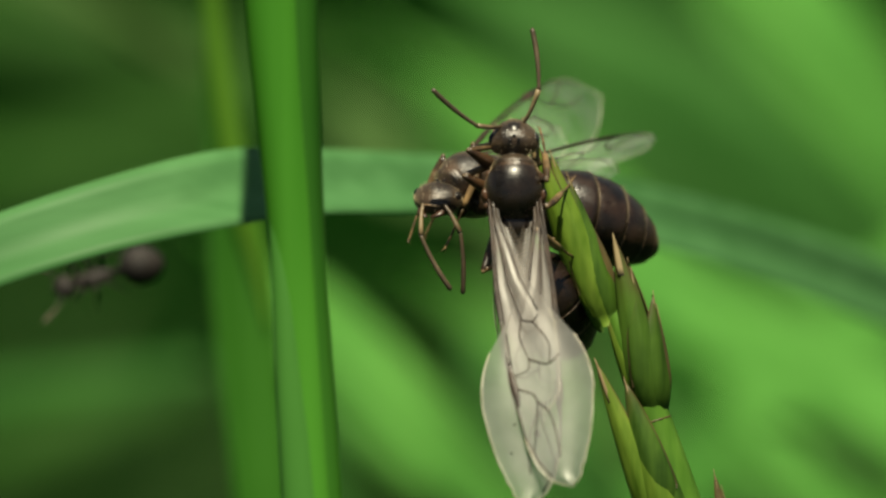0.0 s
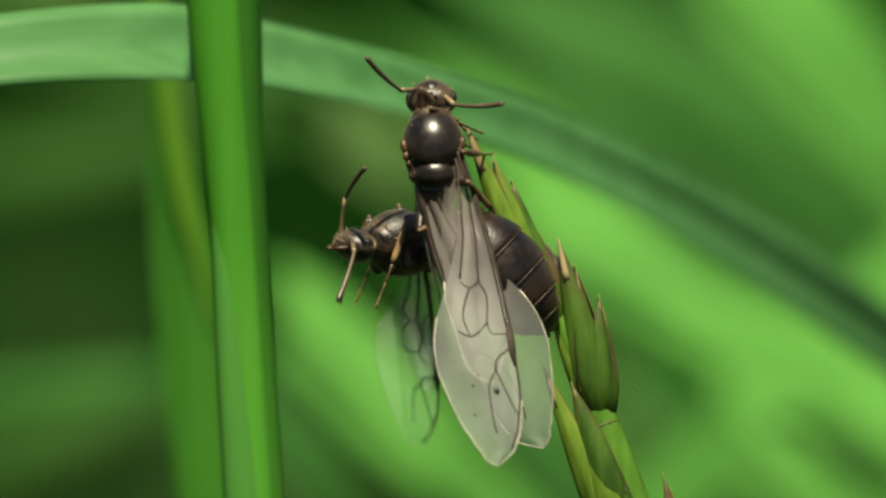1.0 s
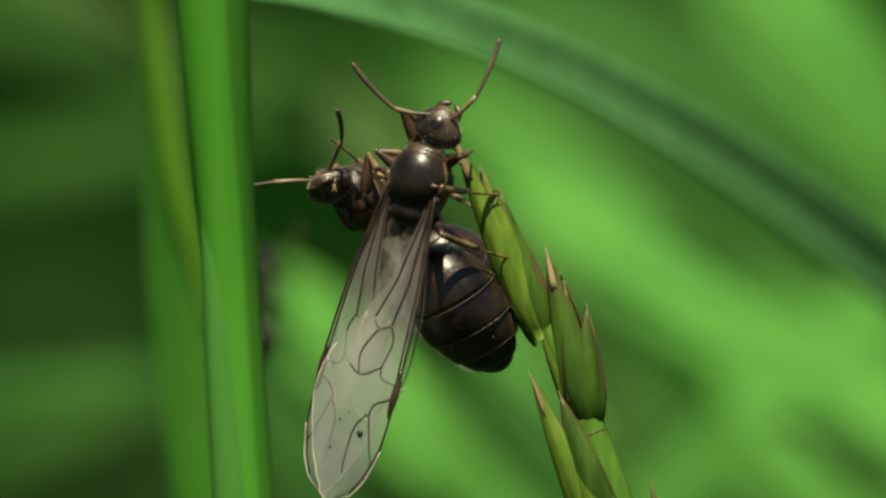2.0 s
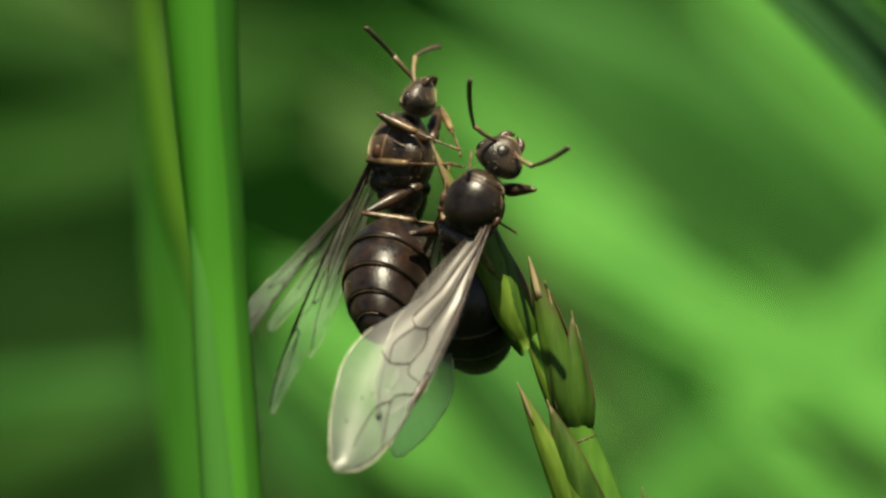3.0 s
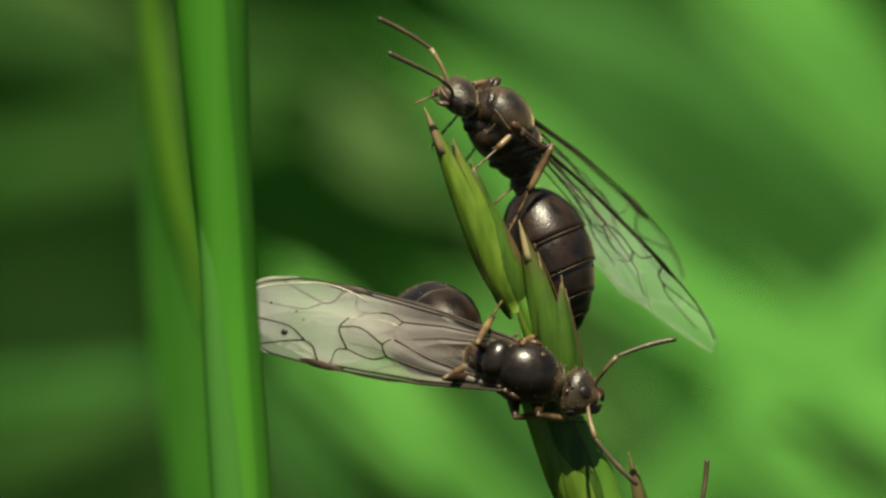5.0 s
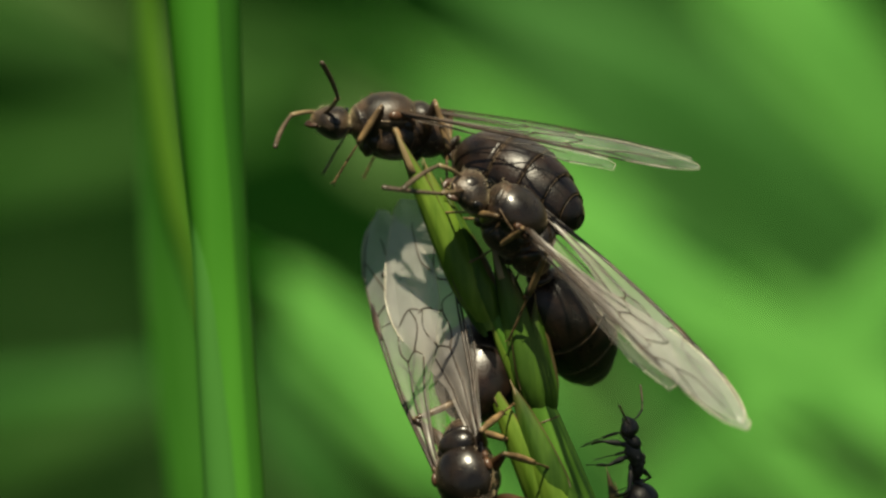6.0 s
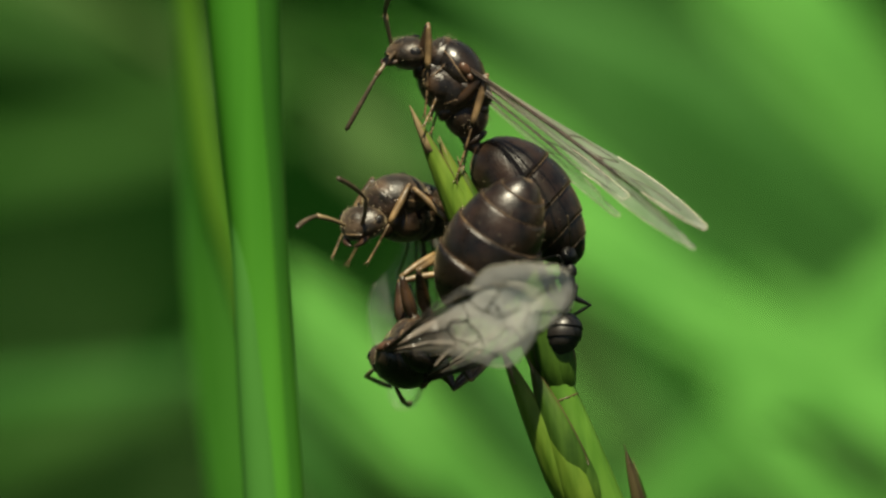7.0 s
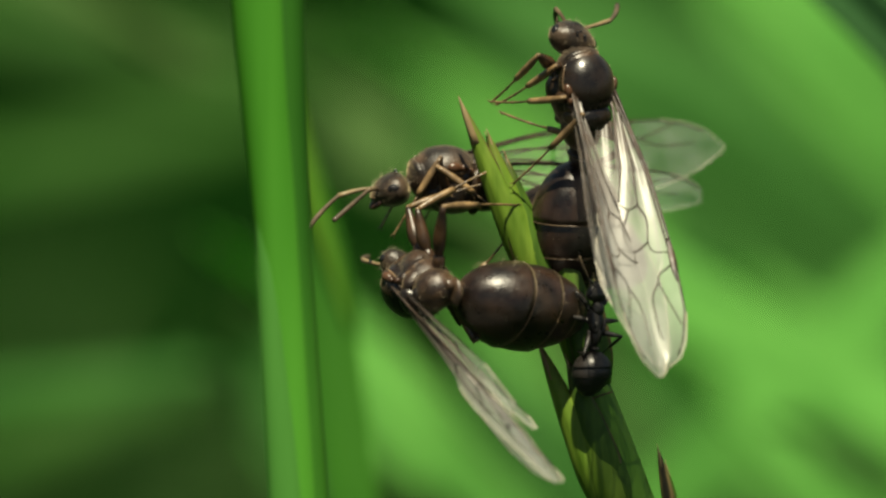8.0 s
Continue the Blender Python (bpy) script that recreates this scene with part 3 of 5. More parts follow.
def wing(root, name, side, length, width, hind, speck, mat):
    wide, lead = (HIND_W, HIND_LEAD) if hind else (FORE_W, FORE_LEAD)
    bm = bmesh.new()
    ss = [1 - (1 - i / 30) ** 1.35 for i in range(31)]
    grid = [[bm.verts.new(wing_point(s, k / 12, side, length, width, wide, lead)) for k in range(13)] for s in ss]
    for a, b in zip(grid, grid[1:]):
        for k in range(12):
            bm.faces.new((a[k], b[k], b[k + 1], a[k + 1]))
    ob = part(name, bm, mat, root)
    for vein in (HIND_VEINS if hind else FORE_VEINS):
        bm = bmesh.new()
        pts = [tuple(wing_point(s, v, side, length, width, wide, lead)) for s, v in spline(vein, 5)]
        r0 = 0.030 if hind else (0.055 if vein[0][0] == 0 else 0.036)
        tube(bm, pts, [r0 * (1 - 0.45 * i / len(pts)) for i in range(len(pts))], 5, 0.8, 1)
        part("vein", bm, VEIN, ob)
    bm = bmesh.new()
    pts = [tuple(wing_point(s, 1.0, side, length, width, wide, lead)) for s in ss[13:]]
    pts += [tuple(wing_point(s, 0.0, side, length, width, wide, lead)) for s in ss[:20:-1]]
    tube(bm, pts, [0.010 if mat == UNLIT_WING else 0.02] * len(pts), 4, 0.8, 1)
    part("wing_edge", bm, PALE_VEIN, ob)
    if not hind:
        bm = bmesh.new()
        pts = [tuple(wing_point(s, 0.035, side, length, width, wide, lead)) for s in (0.55, 0.59, 0.63, 0.67, 0.70)]
        tube(bm, pts, [0.03, 0.11, 0.13, 0.10, 0.02], 8, 0.35, 3)
        part("wing_spot", bm, VEIN, ob, "dark brown wing spot")
    if speck:
        for s, v, r in ((0.77, 0.33, 0.13), (0.75, 0.62, 0.05), (0.72, 0.52, 0.035), (0.84, 0.72, 0.05)):
            bm = bmesh.new()
            ball(bm, wing_point(s, v, side, length, width, wide, lead), (r, r * 0.8, r * 0.5), (0, 0, 30), 10, 6)
            part("speck", bm, SOOT, ob, "tiny black speck of dirt")
    return ob


def antenna(head, side, mat, k=1.0):
    """A long first joint, an elbow and a beaded whip that darkens to its end."""
    bm = bmesh.new()
    tube(bm, [(0, 0, 0), (0.4 * k, 0.18 * side * k, 0.16 * k), (1.10 * k, 0.36 * side * k, 0.30 * k)], [0.05 * k, 0.06 * k, 0.078 * k], 8, 1, 3)
    ob = part("antenna", bm, mat, head)
    bm = bmesh.new()
    pts, rad = [], []
    for i in range(23):
        s = i / 22
        pts.append(((1.09 + 1.75 * s) * k, side * (0.36 - 0.2 * s - 0.24 * s * s) * k, (0.30 - 0.2 * s - 0.12 * s * s) * k))
        rad.append((0.05 + 0.024 * min(1, s * 1.6) + (0.009 if i % 2 else -0.005)) * k * (0.6 if i == 22 else 1))
    tube(bm, pts, rad, 8, 1, 1)
    part("whip", bm, WHIP, ob, "dark brown beaded antenna whip")
    return ob


def leg(root, hip, k, femur_mat, tibia_mat, a, b):
    """Coxa and thigh in one part; shin and foot in another that bends at the knee."""
    bm = bmesh.new()
    ball(bm, (0.15 * k, 0, 0), (0.36 * k, 0.22 * k, 0.22 * k), (0, 0, 0), 10, 8)
    tube(bm, [(0.3 * k, 0, 0), (a * 0.35, 0, 0.03 * k), (a * 0.7, 0, 0.02 * k), (a, 0, 0)], [0.12 * k, 0.22 * k, 0.18 * k, 0.09 * k], 9, 1, 4)
    thigh = part("leg", bm, femur_mat, root)
    thigh.location = Vector(hip) * MM
    bm = bmesh.new()
    ball(bm, (0, 0, 0), (0.085 * k,) * 3, (0, 0, 0), 8, 6)
    tube(bm, [(0, 0, 0), (b * 0.2, 0, 0.02), (b * 0.48, 0, 0)], [0.08 * k, 0.125 * k, 0.10 * k], 8, 1, 4)
    tube(bm, [(b * 0.47, 0, 0), (b * 0.49, 0.06 * k, -0.06 * k), (b * 0.53, 0.12 * k, -0.1 * k)], [0.03 * k, 0.025 * k, 0.008 * k], 5, 1, 2)
    for i in range(5):
        s0, s1 = (0.48, 0.70, 0.79, 0.86, 0.92)[i], (0.71, 0.795, 0.865, 0.925, 0.99)[i]
        tube(bm, [(b * s0, 0, -0.02 * i * k), (b * (s0 + s1) / 2, 0, -0.025 * i * k), (b * s1, 0, -0.02 * (i + 1) * k)],
             [0.038 * k, 0.036 * k, 0.048 * k], 7, 1, 2)
    for sd in (-1, 1):
        tube(bm, [(b * 0.98, 0.02 * sd, -0.1 * k), (b * 1.01, 0.06 * sd * k, -0.12 * k), (b * 1.03, 0.07 * sd * k, -0.19 * k)], [0.02 * k, 0.018 * k, 0.006 * k], 5, 1, 2)
    shin = part("shin", bm, tibia_mat, thigh)
    shin.location = (a * MM, 0, 0)
    return thigh, shin


def hairs(parent, spots, count, length, mat, seed):
    """Fine short hairs standing on rounded forms, each spot a centre and its radii."""
    rnd = random.Random(seed)
    bm = bmesh.new()
    for c, r in spots:
        for _ in range(count):
            n = Vector((rnd.gauss(0, 1), rnd.gauss(0, 1), rnd.gauss(0, 1))).normalized()
            p = Vector(c) + Vector((n.x * r[0], n.y * r[1], n.z * r[2])) * 0.98
            out = Vector((n.x / r[0], n.y / r[1], n.z / r[2])).normalized()
            d = (out + Vector((-0.6, 0, 0)) + Vector((rnd.uniform(-0.3, 0.3), rnd.uniform(-0.3, 0.3), rnd.uniform(-0.3, 0.3)))).normalized()
            tip = p + d * length * rnd.uniform(0.5, 1.2)
            a = d.orthogonal().normalized() * 0.006
            b = d.cross(a).normalized() * 0.006
            vs = [bm.verts.new(p + a), bm.verts.new(p - a * 0.5 + b * 0.86), bm.verts.new(p - a * 0.5 - b * 0.86), bm.verts.new(tip)]
            for i in range(3):
                bm.faces.new((vs[i], vs[(i + 1) % 3], vs[3]))
    return tagged(part("fine_hair", bm, mat, parent, "fine golden hairs"), kind="stuff")


class Ant:
    """One ant: a root at its thorax, with parts that turn at their joints."""

    def __init__(self, label, winged=True, k=1.0, speck=False, mats=None, clear=False):
        dark, brown, headc, gast, femur, tibia, feeler = mats or (BLACK, BROWN, HEADC, GASTER, FEMUR, TIBIA, FEELER)
        self.k, self.winged = k, winged
        self.root = root = tagged(new("ant"), label, "ant")
        self.rows = {}
        slim = 1.0 if winged else 0.62
        bm = bmesh.new()
        ball(bm, (0.10 * k, 0, -0.40 * k), (1.28 * k, 0.93 * k * slim, 0.90 * k * slim), (0, 4, 0), 24, 16)
        ball(bm, (1.02 * k, 0, -0.20 * k), (0.60 * k, 0.80 * k * slim, 0.78 * k * slim), (0, 22, 0), 22, 14)
        ball(bm, (-1.0 * k, 0, -0.36 * k), (0.8 * k, 0.68 * k * slim, 0.74 * k * slim), (0, -18, 0), 20, 12)
        for sd in (-1, 1):
            ball(bm, (0.25 * k, sd * 0.62 * k * slim, -0.62 * k), (0.62 * k, 0.34 * k * slim, 0.5 * k * slim), (0, 15, 0), 16, 10)
            ball(bm, (-0.55 * k, sd * 0.55 * k * slim, -0.1 * k), (0.34 * k, 0.3 * k * slim, 0.5 * k * slim), (0, -20, 0), 14, 8)
            ball(bm, (0.78 * k, sd * 0.5 * k * slim, -0.62 * k), (0.34 * k, 0.3 * k * slim, 0.42 * k * slim), (0, 30, 0), 14, 8)
            ball(bm, (-0.2 * k, sd * 0.66 * k * slim, 0.05 * k), (0.3 * k, 0.24 * k * slim, 0.3 * k * slim), (0, 0, 0), 12, 8)
        part("thorax", bm, brown, root)
        for sd in ((-1, 1) if winged else ()):
            bm = bmesh.new()
            ball(bm, (0.30, sd * 0.94, 0.34), (0.26, 0.13, 0.17), (0, 0, sd * 10), 14, 10)
            ball(bm, (-0.02, sd * 0.90, 0.36), (0.16, 0.11, 0.12), (0, 0, 0), 10, 8)
            ball(bm, (-0.26, sd * 0.82, 0.25), (0.13, 0.1, 0.12), (0, 0, 0), 10, 8)
            part("wing_joint", bm, TEGULA, root, "reddish brown wing joint")
            bm = bmesh.new()
            tube(bm, [(1.42, sd * 0.42, -0.05), (1.05, sd * 0.80, 0.10), (0.5, sd * 0.965, 0.14), (-0.1, sd * 0.86, 0.20), (-0.5, sd * 0.5, 0.34)],
                 [0.02, 0.028, 0.03, 0.028, 0.02], 6, 1, 5)
            tube(bm, [(0.86, sd * 0.80, 0.08), (0.72, sd * 0.88, -0.3), (0.62, sd * 0.82, -0.75), (0.6, sd * 0.55, -1.1)], [0.02, 0.026, 0.026, 0.015], 6, 1, 4)
            tube(bm, [(-0.25, sd * 0.80, 0.1), (-0.42, sd * 0.82, -0.25), (-0.36, sd * 0.78, -0.7), (-0.3, sd * 0.5, -1.1)], [0.02, 0.026, 0.026, 0.015], 6, 1, 4)
            part("suture", bm, SUTURE, root, "pale seam between body plates")
        if winged:
            bm = bmesh.new()
            ball(bm, (0.44, 0, 0.14), (1.10, 0.98, 0.80), (0, 9, 0), 36, 22)
            part("back_shield", bm, dark, root, "glossy black domed back shield")
            bm = bmesh.new()
            ball(bm, (-0.68, 0, 0.36), (0.48, 0.66, 0.40), (0, -12, 0), 24, 14)
            ball(bm, (-1.08, 0, 0.10), (0.26, 0.56, 0.32), (0, -30, 0), 18, 10)
            part("rear_shield", bm, dark, root)
        if winged:
            hairs(root, [((0.42, 0, 0.10), (1.08, 0.95, 0.74)), ((0.1, 0, -0.4), (1.28, 0.93, 0.9)), ((-1.0, 0, -0.36), (0.8, 0.68, 0.74)), ((1.30, 0, -0.06), (0.28, 0.70, 0.5))], 90, 0.24, HAIR, 5)
        self.neck = Vector((1.42, 0, -0.36)) * k
        self.waist = Vector((-1.62, 0, -0.72)) * k
        # head
        big = 1.0 if winged else 1.1
        bm = bmesh.new()
        ball(bm, (0.76 * k, 0, 0), (0.74 * k * big, 0.80 * k * big, 0.54 * k * big), (0, 0, 0), 28, 18,
             lambda c: Vector((c.x * (1 if c.x > 0 else 0.82 + 0.12 * c.y * c.y), c.y * (1.04 - 0.2 * c.x - 0.14 * c.x * c.x), c.z * (1 - 0.2 * c.x))))
        ball(bm, (1.20 * k, 0, -0.06 * k), (0.26 * k, 0.46 * k, 0.27 * k), (0, 20, 0), 18, 12)
        for sd in (-1, 1):
            tube(bm, [(0.95 * k, sd * 0.13 * k, 0.40 * k), (1.15 * k, sd * 0.17 * k, 0.31 * k), (1.3 * k, sd * 0.2 * k, 0.17 * k)], [0.03 * k, 0.05 * k, 0.03 * k], 6, 1, 3)
        ball(bm, (0.08 * k, 0, -0.05 * k), (0.3 * k, 0.2 * k, 0.2 * k), (0, 0, 0), 12, 8)
        self.head = part("head", bm, headc, root, at=Matrix.Translation(self.neck * MM))
        self.feelers = []
        for sd in (1, -1):
            bm = bmesh.new()
            ball(bm, (0.72 * k, sd * 0.70 * k * big, 0.12 * k), (0.23 * k, 0.13 * k, 0.2 * k), (0, 0, -sd * 14), 16, 10)
            part("eye", bm, EYE_MAT, self.head, "black compound eye")
            bm = bmesh.new()
            tube(bm, [(1.22 * k, sd * 0.36 * k, -0.14 * k), (1.46 * k, sd * 0.30 * k, -0.22 * k), (1.62 * k, sd * 0.05 * k, -0.28 * k)],
                 [0.15 * k, 0.14 * k, 0.04 * k], 10, 0.6, 4)
            part("mandible", bm, TEGULA if winged else tibia, self.head, "reddish brown jaw")
            bm = bmesh.new()
            ball(bm, (1.16 * k, sd * 0.27 * k, 0.2 * k), (0.1 * k, 0.11 * k, 0.11 * k), (0, 0, 0), 10, 8)
            part("antenna_socket", bm, femur, self.head)
            f = antenna(self.head, sd, feeler, k * 1.12)
            f.location = Vector((1.18 * k, sd * 0.26 * k, 0.2 * k)) * MM
            self.feelers.append(f)
        if winged:
            for x, y in ((0.55, 0.0), (0.4, 0.14), (0.4, -0.14)):
                bm = bmesh.new()
                ball(bm, (x, y, 0.535), (0.06, 0.06, 0.045), (0, 0, 0), 8, 6)
                part("ocellus", bm, EYE_MAT, self.head)
            bm = bmesh.new()
            ball(bm, (0.86, 0, 0.07), (0.46, 0.44, 0.47), (0, 8, 0), 24, 14)
            part("forehead", bm, dark, self.head, "glossy black forehead")
            for sd in (-1, 1):
                bm = bmesh.new()
                tube(bm, [(0.62, sd * 0.52, 0.34), (0.86, sd * 0.50, 0.33), (1.08, sd * 0.42, 0.22)], [0.02, 0.035, 0.015], 6, 0.7, 4)
                part("eye_margin", bm, SUTURE, self.head, "pale rim above the eye")
            bm = bmesh.new()
            tube(bm, [(1.32, 0.38, 0.02), (1.42, 0.2, 0.06), (1.45, 0, 0.08), (1.42, -0.2, 0.06), (1.32, -0.38, 0.02)], [0.03, 0.05, 0.06, 0.05, 0.03], 6, 0.7, 4)
            part("face_plate", bm, SUTURE, self.head, "pale edge above the jaws")
            bm = bmesh.new()
            ball(bm, (1.30, 0, -0.06), (0.26, 0.70, 0.50), (0, 24, 0), 22, 12)
            part("collar", bm, headc, root, "brown downy collar behind the head")
            hairs(self.head, [((0.76, 0, 0), (0.73, 0.8, 0.53))], 130, 0.2, HAIR, 6)
        # waist and gaster
        length, r0 = (5.0, 1.54) if winged else (3.4, 1.5)
        def girth(s):
            return r0 * max(0.0, math.sin(math.pi * min(1, s ** 0.88))) ** 0.56
        def ring_body(s0, s1, lift, steps, closed, tuck=0.0):
            bm = bmesh.new()
            rings = []
            for i in range(steps + 1):
                s = s0 + (s1 - s0) * i / steps
                s = min(max(s, 0.004), 0.996)
                r = girth(s) + lift * (i / steps) ** 0.7 - tuck * (1 - i / steps) ** 2
                droop = -0.35 * r0 * s * s
                rings.append([bm.verts.new(Vector((-(0.5 + s * length), r * math.cos(a), droop + r * (0.94 if math.sin(a) > 0 else 0.9) * math.sin(a))) * k)
                              for a in [2 * math.pi * j / 32 for j in range(32)]])
            if closed:
                s = s1 - 0.02
                r = girth(min(s, 0.996)) * 0.96
                droop = -0.35 * r0 * s * s
                rings.append([bm.verts.new(Vector((-(0.5 + s * length), r * math.cos(a), droop + r * 0.92 * math.sin(a))) * k)
                              for a in [2 * math.pi * j / 32 for j in range(32)]])
            for p, q in zip(rings, rings[1:]):
                for j in range(32):
                    bm.faces.new((p[j], q[j], q[(j + 1) % 32], p[(j + 1) % 32]))
            bm.faces.new(rings[0])
            bm.faces.new(rings[-1][::-1])
            return bm
        self.gaster = part("gaster", ring_body(0.0, 1.0, -0.03, 28, False), RIM if winged else gast, root, at=Matrix.Translation(self.waist * MM))
        edges = (0.0, 0.38, 0.61, 0.79, 0.91, 1.0)
        for s0, s1 in zip(edges, edges[1:]):
            plate = part("tergite", ring_body(max(0, s0 - 0.012), s1, 0.075, 9, True, 0.035 if s0 else -0.07), gast, self.gaster)
        for s1 in (edges[1:-1] if winged else ()):
            bm = bmesh.new()
            r, droop = girth(s1) + 0.066, -0.35 * r0 * s1 * s1
            ring = [(-(0.5 + s1 * length), r * math.cos(a), droop + r * (0.94 if math.sin(a) > 0 else 0.9) * math.sin(a)) for a in [math.pi * (j / 24 - 0.15) * 1.3 for j in range(25)]]
            tube(bm, ring, [0.004] + [0.017] * 23 + [0.004], 6, 1, 1, (1, 0, 0))
            part("tergite_edge", bm, RIM, self.gaster, "thin tan rear edge")
        bm = bmesh.new()
        ball(bm, (-0.28 * k, 0, 0.12 * k), (0.16 * k, 0.36 * k, 0.48 * k), (0, -12, 0), 14, 10)
        tube(bm, [(0.15 * k, 0, 0), (-0.25 * k, 0, -0.08 * k), (-0.7 * k, 0, 0)], [0.2 * k, 0.22 * k, 0.25 * k], 10, 1, 3)
        part("petiole", bm, brown, self.gaster)
        # wings
        self.wings = []
        if winged:
            hairs(self.gaster, [((-2.7, 0, -0.12), (2.2, 1.5, 1.4))], 130, 0.28, HAIR, 7)
            for sd in (1, -1):
                fw = wing(root, "forewing", sd, 10.8, 2.7, False, speck and sd == -1, UNLIT_WING if clear else WING)
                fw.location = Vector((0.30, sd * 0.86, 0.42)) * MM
                hw = wing(root, "hindwing", sd, 7.5, 1.95, True, False, UNLIT_WING if clear else HINDWING)
                hw.location = Vector((-0.18, sd * 0.80, 0.28)) * MM
                self.wings.append((fw, hw))
        # legs
        self.legs = []
        wide = 0.34 if winged else 0.26
        for x, rest, pole, a, b in ((0.95, (2.1, 1.0, -2.1), (0.6, 1, 0.9), 1.75, 3.0), (0.1, (0.4, 2.0, -2.3), (0, 1, 0.8), 1.75, 3.1), (-0.65, (-2.7, 1.7, -2.0), (-0.7, 1, 0.9), 2.1, 3.6)):
            for sd in (1, -1):
                hip = Vector((x, sd * wide, -1.02 if winged else -0.72)) * k
                th, sh = leg(root, hip, k, femur, tibia, a * k, b * k)
                self.legs.append((th, sh, hip, Vector((rest[0], sd * rest[1], rest[2])) * k, Vector((pole[0], sd * pole[1], pole[2])), a * k, b * k))

    def add(self, ob, t, m):
        self.rows.setdefault(ob, []).append((t, m))

    def key(self, t, at, fwd, up, head=None, gaster=None, left=None, right=None, feel_l=None, feel_r=None, feet=None, stalk=None, twist=14):
        """One pose, all in stage millimetres and directions."""
        x = Vector(fwd).normalized()
        y = Vector(up).cross(x).normalized()
        z = x.cross(y)
        turn = Matrix((x, y, z)).transposed()
        inv = turn.transposed()
        body = STAGE @ Matrix.LocRotScale(Vector(at) * MM, turn.to_quaternion(), None)
        self.add(self.root, t, body)

        def aim(ob, joint, base, d, spin=0.0, parent_turn=None):
            d = Vector(d).normalized()
            q = Vector(base).rotation_difference(d)
            if spin:
                q = Matrix.Rotation(radians(spin), 3, d).to_quaternion() @ q
            self.add(ob, t, Matrix.LocRotScale(Vector(joint) * MM, q, None))
            return q

        hq = aim(self.head, self.neck, (1, 0, 0), inv @ Vector(head or fwd).normalized())
        aim(self.gaster, self.waist, (-1, 0, 0), inv @ Vector(gaster or [-c for c in fwd]).normalized())
        hinv = (turn @ hq.to_matrix()).transposed()
        wob = math.sin(t * 7.3 + self.k * 3)
        for f, d, sd in zip(self.feelers, (feel_l, feel_r), (1, -1)):
            loc = f.location / MM
            aim(f, loc, (1, 0, 0), (hinv @ Vector(d)) if d else Vector((0.75, sd * (0.75 + 0.15 * wob), 0.15 + 0.2 * wob * sd)))
        turns = twist if isinstance(twist, tuple) else (twist, twist)
        for (fw, hw), d, sd, spin in zip(self.wings, (left, right), (1, -1), turns):
            d = inv @ Vector(d).normalized() if d else Vector((-1, -0.06 * sd, 0.05))
            aim(fw, fw.location / MM, (-1, 0, 0), d, spin * sd)
            d2 = (d + Vector((0, 0.05 * sd, -0.05))).normalized()
            aim(hw, hw.location / MM, (-1, 0, 0), d2, spin * sd)
        for i, (th, sh, hip, rest, pole, a, b) in enumerate(self.legs):
            goal = rest.copy()
            if stalk is not None:
                goal = inv @ (stalk(Vector(at) + turn @ rest) - Vector(at))
                if (goal - hip).length > (a + b) * 0.96:
                    goal = inv @ (stalk(Vector(at) + turn @ (hip * 0.5 + rest * 0.5)) - Vector(at))
                if (goal - hip).length > (a + b) * 0.96 or goal.z > hip.z:
                    goal = rest
            if feet and i in feet:
                goal = inv @ (Vector(feet[i]) - Vector(at))
            d = goal - hip
            dist = min(max(d.length, abs(a - b) + 0.1), (a + b) * 0.985)
            d.normalize()
            bend = (a * a + dist * dist - b * b) / (2 * a * dist)
            ang = math.acos(max(-1, min(1, bend)))
            side = (pole - d * pole.dot(d)).normalized()
            knee = hip + (d * math.cos(ang) + side * math.sin(ang)) * a
            foot = hip + d * dist
            q = aim(th, hip, (1, 0, 0), knee - hip)
            shin = q.to_matrix().transposed() @ (foot - knee)
            aim(sh, (a, 0, 0), (1, 0, 0), shin)

    def play(self):
        for ob, rows in self.rows.items():
            rows.sort(key=lambda r: r[0])
            walk(ob, rows)


queen_a = Ant("black-brown winged queen ant with a speck on its milky wing", True, 1.0, True)
queen_b = Ant("dark brown winged queen ant on the grass head, wings clear as if unlit", mats=(DULL, BROWN, HEADC, GASTER, FEMUR, TIBIA, FEELER), clear=True)
queen_c = Ant("dark brown winged queen ant with long pale wings on the stalk")
worker = Ant("small black wingless worker ant on the grass stalk", False, 0.44, mats=(SOOT, SOOT, SOOT, SOOT, SOOT, SOOT, SOOT))
straggler = Ant("small dark worker ant hanging under a grass leaf", False, 0.46, mats=(MATT,) * 7)
climber = Ant("small dark worker ant climbing a grass blade out of focus", False, 0.5, mats=(MATT,) * 7)


